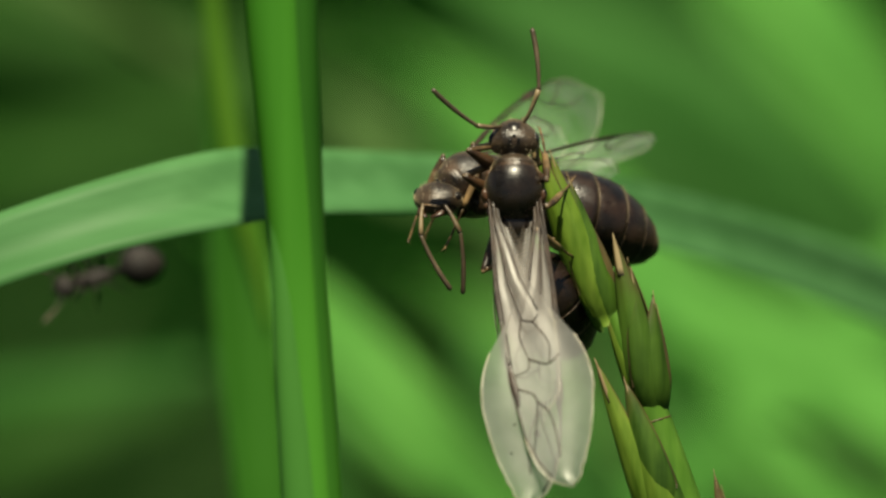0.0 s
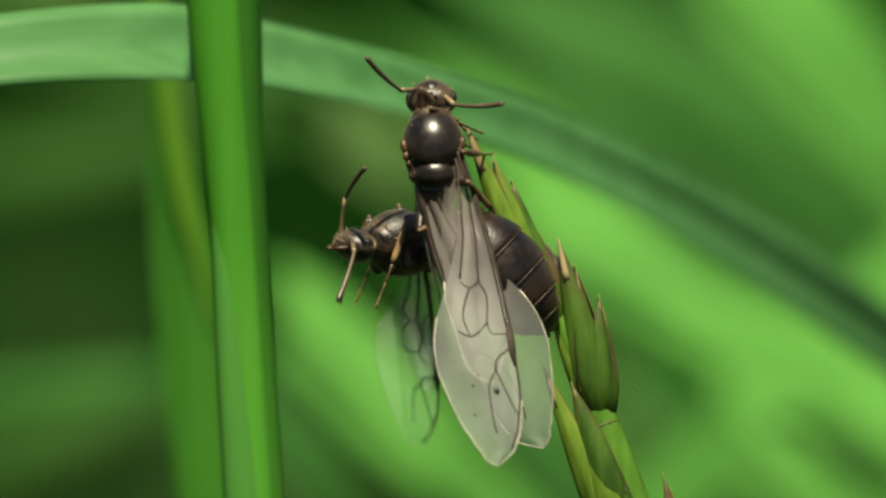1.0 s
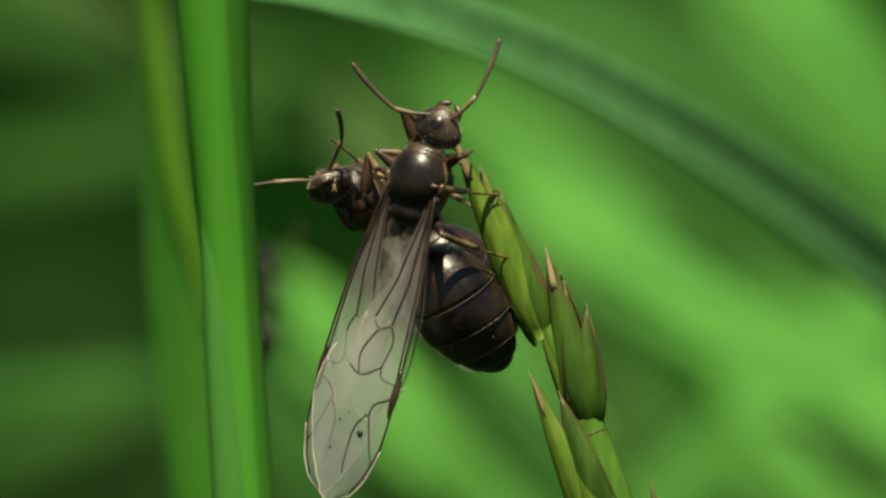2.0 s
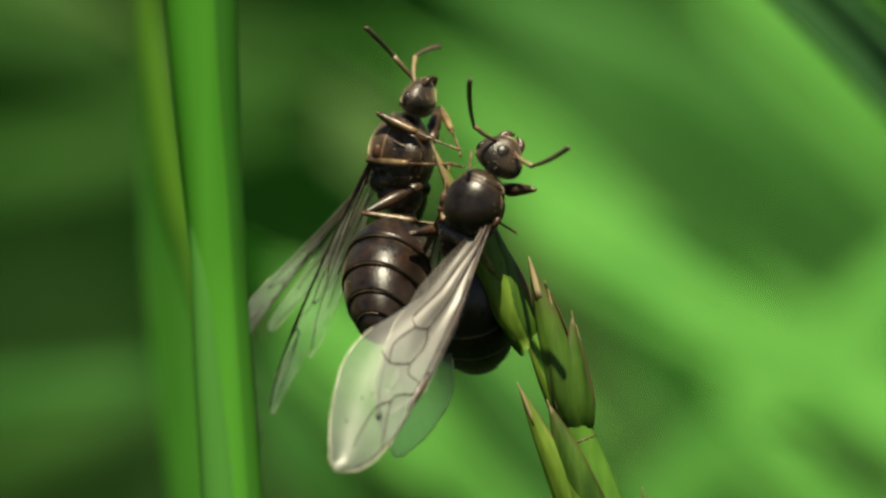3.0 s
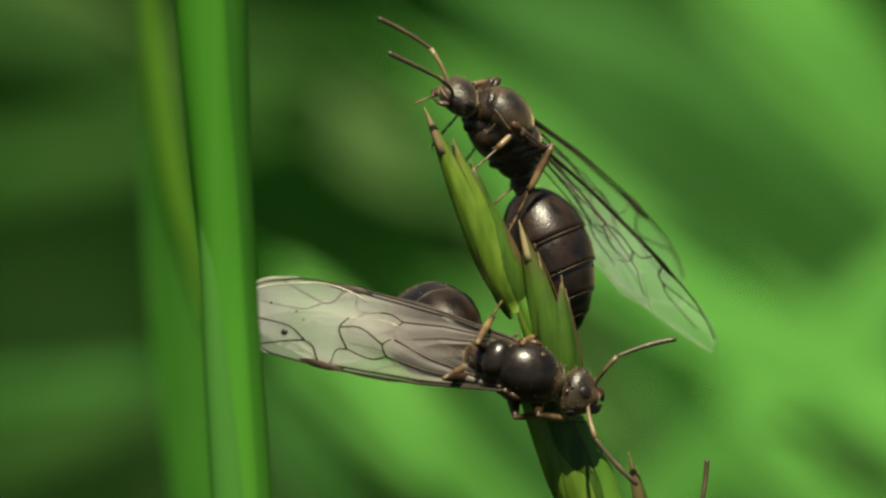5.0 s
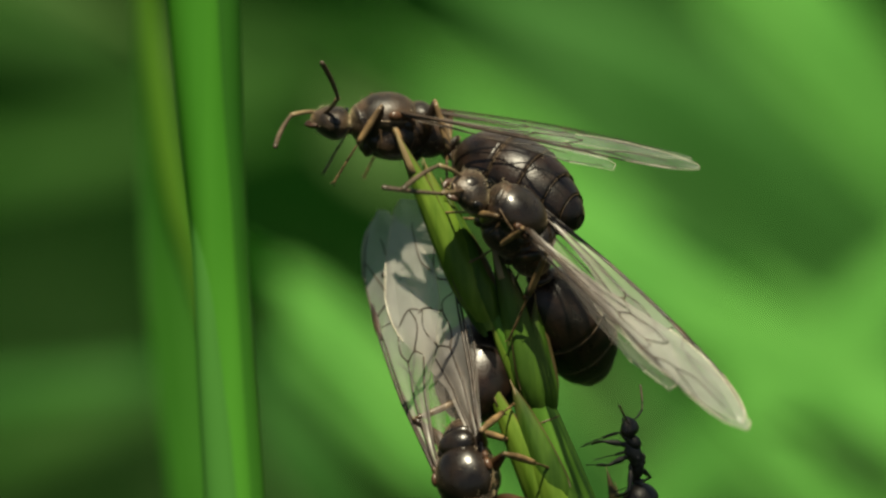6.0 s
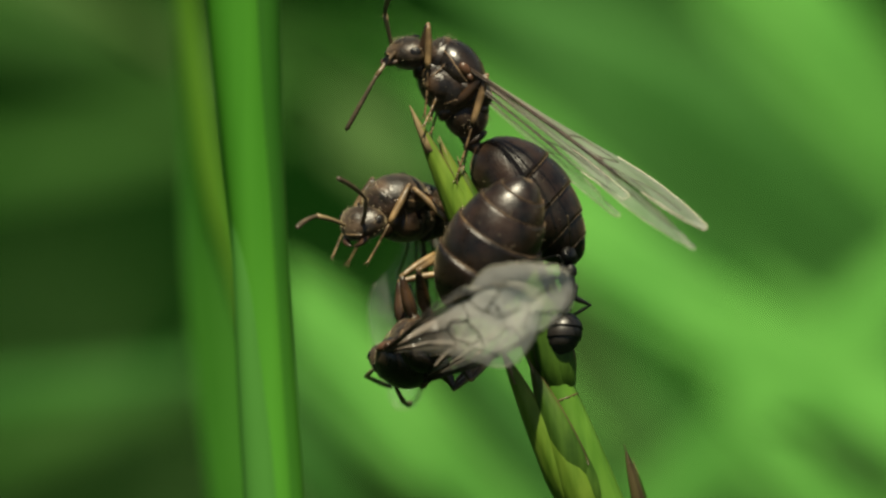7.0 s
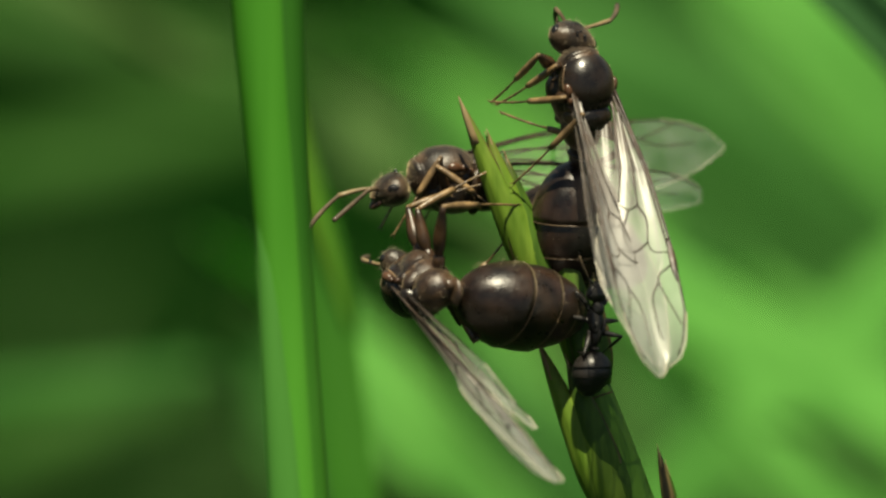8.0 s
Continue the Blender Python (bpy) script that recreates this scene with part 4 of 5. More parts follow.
# ---- everything that moves ----
def motions():
    walk(head_of_grass, [
        (0.0, STAGE @ pose(0.008907, -0.007389, 0 * MM, 0, 0, -1.00)),
        (0.5, STAGE @ pose(0.008352, -0.007204, 0 * MM, 0, 0, -0.50)),
        (1.0, STAGE @ pose(0.007241, -0.007481, 0 * MM, 0, 0, 0.00)),
        (1.5, STAGE @ pose(0.007056, -0.007574, 0 * MM, 0, 0, 0.00)),
        (1.7, STAGE @ pose(0.006926, -0.007704, 0 * MM, 0, 0, 0.00)),
        (2.8, STAGE @ pose(0.006741, -0.007852, 0 * MM, 0, 0, 1.50)),
        (3.0, STAGE @ pose(0.006556, -0.007944, 0 * MM, 0, 0, 2.00)),
        (3.2, STAGE @ pose(0.006222, -0.007574, 0 * MM, 0, 0, 1.80)),
        (3.5, STAGE @ pose(0.007111, -0.007204, 0 * MM, 0, 0, 0.00)),
        (3.7, STAGE @ pose(0.007796, -0.007204, 0 * MM, 0, 0, -1.50)),
        (4.0, STAGE @ pose(0.007574, -0.007111, 0 * MM, 0, 0, -0.70)),
        (4.2, STAGE @ pose(0.008074, -0.006833, 0 * MM, 0, 0, -1.80)),
        (4.5, STAGE @ pose(0.007852, -0.006741, 0 * MM, 0, 0, -1.10)),
        (4.7, STAGE @ pose(0.006778, -0.006648, 0 * MM, 0, 0, 0.00)),
        (5.2, STAGE @ pose(0.006037, -0.007019, 0 * MM, 0, 0, 1.50)),
        (5.8, STAGE @ pose(0.005481, -0.007481, 0 * MM, 0, 0, 2.30)),
        (6.0, STAGE @ pose(0.005389, -0.007296, 0 * MM, 0, 0, 2.50)),
        (6.2, STAGE @ pose(0.005574, -0.007574, 0 * MM, 0, 0, 1.90)),
        (6.5, STAGE @ pose(0.005796, -0.006833, 0 * MM, 0, 0, 2.00)),
        (6.7, STAGE @ pose(0.005667, -0.006870, 0 * MM, 0, 0, 2.50)),
        (7.0, STAGE @ pose(0.005981, -0.006556, 0 * MM, 0, 0, 2.80)),
        (7.2, STAGE @ pose(0.007333, -0.007204, 0 * MM, 0, 0, 0.10)),
        (7.5, STAGE @ pose(0.006037, -0.007111, 0 * MM, 0, 0, 2.10)),
        (7.7, STAGE @ pose(0.005852, -0.007574, 0 * MM, 0, 0, 1.90)),
        (8.0, STAGE @ pose(0.007056, -0.006556, 0 * MM, 0, 0, 0.20)),
    ])
    walk(stem_one, [
        (0.0, STAGE @ pose(-0.004664, 0.000000, 7.0 * MM, 0, 0, 0.00)),
        (0.5, STAGE @ pose(-0.005154, 0.000000, 7.0 * MM, 0, 0, 0.00)),
        (1.0, STAGE @ pose(-0.006515, 0.000000, 7.0 * MM, 0, 0, 0.00)),
        (1.5, STAGE @ pose(-0.006642, 0.000000, 7.0 * MM, 0, 0, 0.00)),
        (2.8, STAGE @ pose(-0.007241, 0.000000, 7.0 * MM, 0, 0, 0.00)),
        (3.0, STAGE @ pose(-0.007241, 0.000000, 7.0 * MM, 0, 0, 0.00)),
        (3.5, STAGE @ pose(-0.006279, 0.000000, 7.0 * MM, 0, 0, 0.00)),
        (4.0, STAGE @ pose(-0.005844, 0.000000, 7.0 * MM, 0, 0, 0.00)),
        (4.5, STAGE @ pose(-0.005699, 0.000000, 7.0 * MM, 0, 0, 0.00)),
        (4.7, STAGE @ pose(-0.006424, 0.000000, 7.0 * MM, 0, 0, 0.00)),
        (5.8, STAGE @ pose(-0.007241, 0.000000, 7.0 * MM, 0, 0, 0.00)),
        (6.0, STAGE @ pose(-0.007150, 0.000000, 7.0 * MM, 0, 0, 0.00)),
        (6.5, STAGE @ pose(-0.006878, 0.000000, 7.0 * MM, 0, 0, 0.00)),
        (7.0, STAGE @ pose(-0.005880, 0.000000, 7.0 * MM, 0, 0, 0.00)),
        (7.2, STAGE @ pose(-0.004428, 0.000000, 7.0 * MM, 0, 0, 0.00)),
        (7.5, STAGE @ pose(-0.005662, 0.000000, 7.0 * MM, 0, 0, 0.00)),
        (7.7, STAGE @ pose(-0.006061, 0.000000, 7.0 * MM, 0, 0, 0.00)),
        (8.0, STAGE @ pose(-0.005100, 0.000000, 7.0 * MM, 0, 0, 0.00)),
    ])
    walk(stem_two, [
        (0.0, STAGE @ pose(-0.007497, 0.000000, -34.0 * MM, 0, 0, 0.00)),
        (0.5, STAGE @ pose(-0.008107, 0.000000, -34.0 * MM, 0, 0, 0.00)),
        (1.0, STAGE @ pose(-0.009529, 0.000000, -34.0 * MM, 0, 0, 0.00)),
        (1.5, STAGE @ pose(-0.009529, 0.000000, -34.0 * MM, 0, 0, 0.00)),
        (2.8, STAGE @ pose(-0.010037, 0.000000, -34.0 * MM, 0, 0, 0.00)),
        (3.0, STAGE @ pose(-0.009834, 0.000000, -34.0 * MM, 0, 0, 0.00)),
        (3.5, STAGE @ pose(-0.009326, 0.000000, -34.0 * MM, 0, 0, 0.00)),
        (4.0, STAGE @ pose(-0.008919, 0.000000, -34.0 * MM, 0, 0, 0.00)),
        (4.5, STAGE @ pose(-0.008818, 0.000000, -34.0 * MM, 0, 0, 0.00)),
        (4.7, STAGE @ pose(-0.009326, 0.000000, -34.0 * MM, 0, 0, 0.00)),
        (5.8, STAGE @ pose(-0.010037, 0.000000, -34.0 * MM, 0, 0, 0.00)),
        (6.0, STAGE @ pose(-0.009834, 0.000000, -34.0 * MM, 0, 0, 0.00)),
        (6.5, STAGE @ pose(-0.009529, 0.000000, -34.0 * MM, 0, 0, 0.00)),
        (7.0, STAGE @ pose(-0.008411, 0.000000, -34.0 * MM, 0, 0, 0.00)),
        (7.2, STAGE @ pose(-0.005567, 0.000000, -34.0 * MM, 0, 0, 9.00)),
        (7.5, STAGE @ pose(-0.006380, 0.000000, -34.0 * MM, 0, 0, 5.00)),
        (7.7, STAGE @ pose(-0.005364, 0.000000, -34.0 * MM, 0, 0, 3.00)),
        (8.0, STAGE @ pose(-0.004856, 0.000000, -34.0 * MM, 0, 0, 4.00)),
    ])
    walk(leaf_one, [
        (0.0, STAGE @ pose(-0.003080, 0.002461, -5.0 * MM, 0, 0, 10.00)),
        (0.1, STAGE @ pose(-0.004207, 0.004245, -5.0 * MM, 0, 0, 5.00)),
        (0.2, STAGE @ pose(-0.004959, 0.007156, -5.0 * MM, 0, 0, -1.00)),
        (0.3, STAGE @ pose(-0.005334, 0.008283, -5.0 * MM, 0, 0, -3.00)),
        (0.4, STAGE @ pose(-0.005710, 0.007156, -5.0 * MM, 0, 0, -2.00)),
        (0.5, STAGE @ pose(-0.005710, 0.006311, -5.0 * MM, 0, 0, -1.00)),
        (1.0, STAGE @ pose(-0.004959, 0.006555, -5.0 * MM, 0, 0, -1.00)),
        (1.5, STAGE @ pose(-0.004959, 0.006367, -5.0 * MM, 0, 0, -1.00)),
        (1.7, STAGE @ pose(-0.004959, 0.006687, -5.0 * MM, 0, 0, -1.00)),
        (2.8, STAGE @ pose(0.001315, 0.016886, -5.0 * MM, 0, 0, -12.00)),
        (2.9, STAGE @ pose(-0.000301, 0.016886, -5.0 * MM, 0, 0, -12.00)),
        (3.0, STAGE @ pose(0.000451, 0.016886, -5.0 * MM, 0, 0, -12.00)),
        (3.2, STAGE @ pose(0.001953, 0.016886, -5.0 * MM, 0, 0, -12.00)),
        (3.4, STAGE @ pose(0.004057, 0.016886, -5.0 * MM, 0, 0, -12.00)),
        (4.0, STAGE @ pose(0.005560, 0.019553, -5.0 * MM, 0, 0, -12.00)),
        (6.5, STAGE @ pose(0.005560, 0.019553, -5.0 * MM, 0, 0, -12.00)),
        (7.1, STAGE @ pose(0.004245, 0.017675, -5.0 * MM, 0, 0, -12.00)),
        (7.2, STAGE @ pose(0.003306, 0.016886, -5.0 * MM, 0, 0, -12.00)),
        (7.3, STAGE @ pose(-0.000545, 0.016886, -5.0 * MM, 0, 0, -12.00)),
        (7.4, STAGE @ pose(-0.002010, 0.016886, -5.0 * MM, 0, 0, -12.00)),
        (7.5, STAGE @ pose(-0.001390, 0.016886, -5.0 * MM, 0, 0, -12.00)),
        (7.6, STAGE @ pose(-0.002141, 0.016886, -5.0 * MM, 0, 0, -12.00)),
        (7.7, STAGE @ pose(-0.001089, 0.016886, -5.0 * MM, 0, 0, -12.00)),
        (7.8, STAGE @ pose(0.001315, 0.016886, -5.0 * MM, 0, 0, -12.00)),
        (7.9, STAGE @ pose(0.001916, 0.016886, -5.0 * MM, 0, 0, -12.00)),
        (8.0, STAGE @ pose(0.001972, 0.016886, -5.0 * MM, 0, 0, -12.00)),
    ])

    def stalk_at(t):
        """Where the stalk's middle line lies at that time, for the feet to hold on to."""
        scene.frame_set(frame(t))
        m = STAGE.inverted() @ head_of_grass.matrix_basis
        axis = [m @ (Vector(p) * MM) / MM for p in ((2.6, -14, -0.8), (0.6, -4, -0.2), (-0.9, 0.2, 0), (-2.6, 3.6, 0), (-3.9, 7, 0), (-5.6, 10.8, 0))]

        def near(p):
            best = None
            for a, b in zip(axis, axis[1:]):
                s = max(0, min(1, (p - a).dot(b - a) / (b - a).length_squared))
                q = a + (b - a) * s
                if best is None or (p - q).length < (p - best).length:
                    best = q
            return best + (p - best).normalized() * 0.55
        return near

    queen_a.key(0.00, (2.32, 1.48, 1.8), (0, 0.95, 0.15), (0, -0.1, 1), head=(0, 0.8, -0.5), gaster=(0.397, -0.672, -0.626), left=(0.241, -0.854, 0.461), right=(-0.04, -0.914, 0.404), feel_l=(-0.767, 0.335, 0.547), feel_r=(0.13, 0.991, 0.045), stalk=stalk_at(0.00))
    queen_a.key(0.50, (1.27, 1.87, 1.8), (0, 0.95, 0.15), (0, -0.1, 1), head=(0, 0.8, -0.5), gaster=(0.57, -0.709, -0.415), left=(0.348, -0.907, 0.239), right=(0.083, -0.935, 0.346), feel_l=(-0.774, 0.632, 0.045), feel_r=(0.829, 0.188, 0.527), stalk=stalk_at(0.50))
    queen_a.key(1.00, (-0.31, 3.02, 1.8), (-0.05, 0.97, -0.2), (0, 0.2, 0.97), head=(0, 0.75, -0.6), gaster=(0.702, -0.711, -0.045), left=(0.405, -0.913, 0.045), right=(0.121, -0.963, 0.24), feel_l=(-0.595, 0.242, 0.766), feel_r=(0.651, -0.234, 0.722), stalk=stalk_at(1.00))
    queen_a.key(1.20, (-1.83, 2.61, 1.8), (0.05, 0.95, 0.15), (-0.35, 0, 0.9), head=(0.3, 0.9, 0.2), gaster=(0.62, -0.7, -0.2), left=(100, -500, 0), right=(60, -530, 60), twist=0, stalk=stalk_at(1.20))
    queen_a.key(1.50, (-0.82, 3.13, 1.8), (0.15, 0.95, 0.1), (-0.84, 0.1, 0.53), head=(0.946, 0.322, 0.045), gaster=(0.625, -0.78, 0.045), left=(-0.183, -0.942, 0.282), right=(-0.154, -0.96, 0.232), feel_l=(-0.332, 0.942, 0.045), feel_r=(0.98, -0.195, 0.045), twist=2, stalk=stalk_at(1.50))
    queen_a.key(1.70, (-1.26, 2.57, 1.8), (0.15, 0.95, 0.1), (-0.55, 0.05, 0.8), head=(0.4, 0.8, 0.3), gaster=(0.58, -0.8, 0.05), left=(-115, -520, -40), right=(-85, -540, 60), feel_l=(-0.8, 0.5, 0), feel_r=(0.5, 0.85, 0), twist=5, stalk=stalk_at(1.70))
    queen_a.key(2.80, (0.94, 1.46, 1.8), (0.25, 0.9, 0.25), (-0.2, -0.1, 1), head=(0.4, 0.85, 0.3), gaster=(0.15, -0.85, -0.5), left=(-65, -435, -80), right=(-230, -425, 60), feel_l=(-0.85, 0.4, 0), feel_r=(0.9, 0.1, 0.3), stalk=stalk_at(2.80))
    queen_a.key(3.00, (0.83, 1.04, 1.8), (0.35, 0.85, 0.3), (-0.2, -0.1, 1), head=(0.572, 0.819, 0.045), gaster=(0.119, -0.738, -0.665), left=(-0.169, -0.789, -0.591), right=(-0.46, -0.727, 0.509), feel_l=(-0.344, 0.633, 0.694), feel_r=(0.569, 0.008, 0.822), stalk=stalk_at(3.00))
    queen_a.key(3.20, (0.85, -0.41, 1.8), (0.45, 0.75, 0.4), (-0.2, -0.1, 1), head=(0.95, 0.25, 0.2), gaster=(0.1, -0.75, -0.65), left=(-250, -300, -60), right=(-335, -275, 60), feel_l=(0.3, 0.9, 0), feel_r=(0.9, -0.5, 0), stalk=stalk_at(3.20))
    queen_a.key(3.50, (2.54, -0.56, 1.8), (1, 0, 0.1), (-0.05, 0.2, 0.97), head=(1, -0.05, 0.1), gaster=(0, -0.3, -0.95), left=(-480, -110, 0), right=(-500, 40, 60), feel_l=(0.6, 0.5, 0.6), feel_r=(0.2, -0.9, 0.3), stalk=stalk_at(3.50))
    queen_a.key(3.70, (1.65, -0.7, 1.8), (0.55, 0.15, 0.82), (-0.65, 0.7, 0.3), head=(0.258, 0.321, 0.911), gaster=(0.449, -0.45, -0.772), left=(-0.332, -0.414, -0.847), right=(-0.213, -0.014, -0.977), feel_l=(0.85, -0.4, 0.3), feel_r=(-0.1, -0.7, 0.6), twist=14, stalk=stalk_at(3.70))
    queen_a.key(4.00, (1.43, -0.51, 1.8), (0.5, 0.1, 0.86), (-0.7, 0.6, 0.4), head=(0.436, -0.418, 0.797), gaster=(0.21, -0.663, -0.719), left=(-0.294, -0.452, -0.842), right=(-0.389, -0.144, -0.91), feel_l=(0.707, -0.229, 0.67), feel_r=(-0.148, -0.988, 0.045), twist=(14, 54), stalk=stalk_at(4.00))
    queen_a.key(4.20, (0.94, -0.98, 1.8), (0.35, -0.1, 0.93), (-0.45, 0.85, 0.2), head=(0.336, -0.262, 0.905), gaster=(0.733, -0.679, 0.045), left=(-0.15, -0.15, -0.95), right=(-0.25, -0.1, -0.95), feel_l=(0.5, -0.6, 0.5), feel_r=(-0.85, -0.5, 0.2), stalk=stalk_at(4.20))
    queen_a.key(4.50, (2.48, -3.17, 1.8), (0.88, -0.05, 0.45), (-0.3, 0.3, 0.9), head=(1, 0, 0.1), gaster=(0.75, -0.3, -0.6), left=(-0.669, -0.14, -0.73), right=(-0.657, 0.081, -0.749), feel_l=(0.5, 0.6, 0.2), feel_r=(0.3, -0.8, 0.3), twist=(-12, 14), stalk=stalk_at(4.50))
    queen_a.key(4.70, (2.53, -3, 1.8), (0.94, 0, 0.3), (-0.25, 0.25, 0.94), head=(1, 0.1, 0.1), gaster=(-0.2, -0.1, -0.97), left=(-0.775, -0.155, -0.613), right=(-0.751, 0.06, -0.658), feel_l=(0.35, 0.85, 0.1), feel_r=(0.6, -0.7, 0.2), twist=(-12, 14), stalk=stalk_at(4.70))
    queen_a.key(5.25, (2.15, -5.35, 1.8), (0.75, -0.7, 0), (0.05, 0.15, 0.98), gaster=(-0.25, 0.6, -0.75), left=(-420, 250, -110), right=(-400, 250, -70), stalk=stalk_at(5.25))
    queen_a.key(5.80, (1.57, -6.97, 1.8), (0.15, -0.93, 0.33), (-0.38, 0.3, 0.88), gaster=(-0.1, 0.88, -0.46), left=(-0.344, 0.846, -0.407), right=(-0.294, 0.843, -0.451), twist=(-9, 12), stalk=stalk_at(5.80))
    queen_a.key(6.00, (0.69, -7.09, 1.8), (0.15, -0.9, 0.4), (-0.38, 0.35, 0.86), gaster=(0.2, 0.75, -0.65), left=(-0.263, 0.808, -0.528), right=(-0.196, 0.815, -0.546), twist=(-9, 12), stalk=stalk_at(6.00))
    queen_a.key(6.20, (0.33, -6.93, 1.8), (0.05, -0.98, 0.15), (-0.38, 0.1, 0.92), gaster=(0.2, 0.85, -0.5), left=(-0.223, 0.817, 0.532), right=(-0.159, 0.766, 0.622), twist=(28, -15), stalk=stalk_at(6.20))
    queen_a.key(6.50, (-0.4, -5.06, 1.8), (-0.1, -0.95, 0.15), (-0.38, 0.1, 0.92), head=(0.059, -0.498, 0.865), gaster=(0.3, 0.8, -0.5), left=(-0.022, 0.651, 0.759), right=(0.061, 0.624, 0.779), feel_r=(-0.523, -0.287, 0.803), twist=(40, 8), stalk=stalk_at(6.50))
    queen_a.key(6.70, (-0.63, -4.09, 1.8), (-0.2, -0.75, -0.55), (-0.2, -0.6, 0.75), gaster=(0.15, 0.85, 0.4), left=(0.15, 0.3, 0.95), right=(0.1, 0.3, 0.95), stalk=stalk_at(6.70))
    queen_a.key(7.00, (-1, -3.46, 1.8), (-0.5, -0.3, -0.8), (-0.3, -0.6, 0.7), head=(-0.2, -0.2, -0.95), gaster=(0.5, 0.87, 0.3), left=(0.416, 0.325, 0.849), right=(0.45, 0.134, 0.883), feel_l=(0.2, -0.3, -0.9), feel_r=(0.1, -0.2, -0.95), twist=(-17, 18), stalk=stalk_at(7.00))
    queen_a.key(7.20, (0.76, -4.09, 1.8), (-0.2, -0.7, -0.68), (-0.1, -0.65, 0.75), gaster=(0.4, 0.9, 0), left=(0.4, 0.5, 0.76), right=(0.33, 0.45, 0.8), twist=(-25, 40), stalk=stalk_at(7.20))
    queen_a.key(7.50, (-1, -3.69, 1.8), (-0.75, 0.1, -0.62), (0, -0.75, 0.65), gaster=(0.65, 0.75, -0.1), left=(0.612, 0.243, 0.753), right=(0.627, 0.123, 0.769), feel_l=(-0.539, -0.298, -0.788), feel_r=(-0.039, 0.457, 0.889), twist=(-20, 27), stalk=stalk_at(7.50))
    queen_a.key(7.70, (-1.15, -3.91, 1.8), (-0.8, 0.25, -0.5), (-0.1, -0.7, 0.7), gaster=(0.75, 0.65, 0), left=(0.66, -0.12, 0.72), right=(0.58, -0.14, 0.8), twist=(-25, 30), stalk=stalk_at(7.70))
    queen_a.key(8.00, (-0.91, -1.37, 1.8), (-0.35, 0.2, -0.9), (-0.3, -0.65, 0.7), gaster=(0.75, -0.25, -0.5), left=(0.393, -0.504, 0.769), right=(0.467, -0.591, 0.658), feel_l=(-0.1, 0.2, -0.95), feel_r=(-0.2, 0.1, -0.95), stalk=stalk_at(8.00))
    queen_b.key(0.00, (1.19, 2.31, -1.2), (-0.7, -0.05, 0.6), (0.1, 0.95, 0.15), head=(-0.35, -0.35, 0.85), gaster=(0.85, -0.2, -0.4), left=(0.484, 0.101, -0.869), right=(0.456, 0.24, -0.857), feel_l=(0.261, -0.964, 0.045), feel_r=(0.241, -0.95, 0.197), twist=-45, stalk=stalk_at(0.00))
    queen_b.key(0.50, (-0.45, 0.74, -1.2), (-0.92, -0.1, 0.3), (-0.1, 0.95, 0.2), head=(-0.435, -0.899, 0.045), gaster=(0.85, 0.2, -0.5), left=(0.762, 0.252, -0.596), right=(0.591, 0.308, -0.746), feel_l=(-0.433, -0.631, 0.643), feel_r=(-0.055, -0.438, 0.897), twist=-40, stalk=stalk_at(0.50))
    queen_b.key(1.00, (-1.19, 0.39, -1.2), (-0.75, -0.05, 0.65), (0, 0.95, 0.1), head=(-0.843, 0.199, 0.5), gaster=(0.8, -0.2, -0.5), left=(-0.008, -0.659, -0.752), right=(0.45, -0.1, -0.9), feel_l=(-0.081, -0.642, 0.762), feel_r=(0.241, 0.724, 0.647), stalk=stalk_at(1.00))
    queen_b.key(1.50, (-2.22, 1.25, -1.2), (-0.7, 0, 0.7), (0, 0.97, 0.1), head=(-0.6, -0.3, 0.75), gaster=(0.8, -0.2, -0.5), left=(0.3, -0.5, -0.8), right=(0.3, -0.15, -0.93), feel_l=(0.528, -0.241, 0.815), feel_r=(-0.376, -0.326, 0.867), stalk=stalk_at(1.50))
    queen_b.key(1.70, (-2.57, 1.46, -1.2), (-0.7, 0, 0.7), (0, 0.97, 0.1), head=(-0.6, -0.3, 0.75), gaster=(0.8, -0.3, -0.5), left=(0.3, -0.5, -0.8), right=(0.4, -0.3, -0.85), stalk=stalk_at(1.70))
    queen_b.key(2.25, (-2.2, 1.96, -1.5), (-0.5, 0.7, 0.55), (-0.55, 0.55, -0.45), gaster=(0.4, -0.9, -0.2), left=(-0.1, -0.7, -0.7), right=(0.1, -0.6, -0.8), stalk=stalk_at(2.25))
    queen_b.key(2.80, (-1.65, 2.46, -1.5), (0.05, 0.97, 0.2), (-0.8, 0, -0.6), head=(0.3, 0.9, 0.1), gaster=(-0.05, -0.97, 0.2), left=(-0.55, -0.7, -0.4), right=(-0.12, -0.85, -0.45), feel_l=(-0.6, 0.8, 0), feel_r=(-0.95, 0.2, 0.2), twist=-10, stalk=stalk_at(2.80))
    queen_b.key(3.00, (-1.56, 2.87, -1.5), (0.15, 0.97, 0.1), (-0.9, 0.1, -0.35), head=(0.308, 0.95, 0.045), gaster=(-0.276, -0.734, 0.621), left=(-0.62, -0.694, -0.366), right=(-0.343, -0.793, -0.504), feel_l=(-0.569, 0.614, 0.547), feel_r=(0.258, 0.434, -0.863), twist=0, stalk=stalk_at(3.00))
    queen_b.key(3.20, (0.33, 2.61, -1.5), (0.75, 0.65, 0.1), (-0.6, 0.75, -0.2), head=(1, 0.05, 0.2), gaster=(-0.6, -0.8, 0.1), left=(-0.7, -0.2, -0.7), right=(-0.65, -0.5, -0.55), feel_l=(0, 1, 0), feel_r=(0.7, -0.7, 0.2), twist=-55, stalk=stalk_at(3.20))
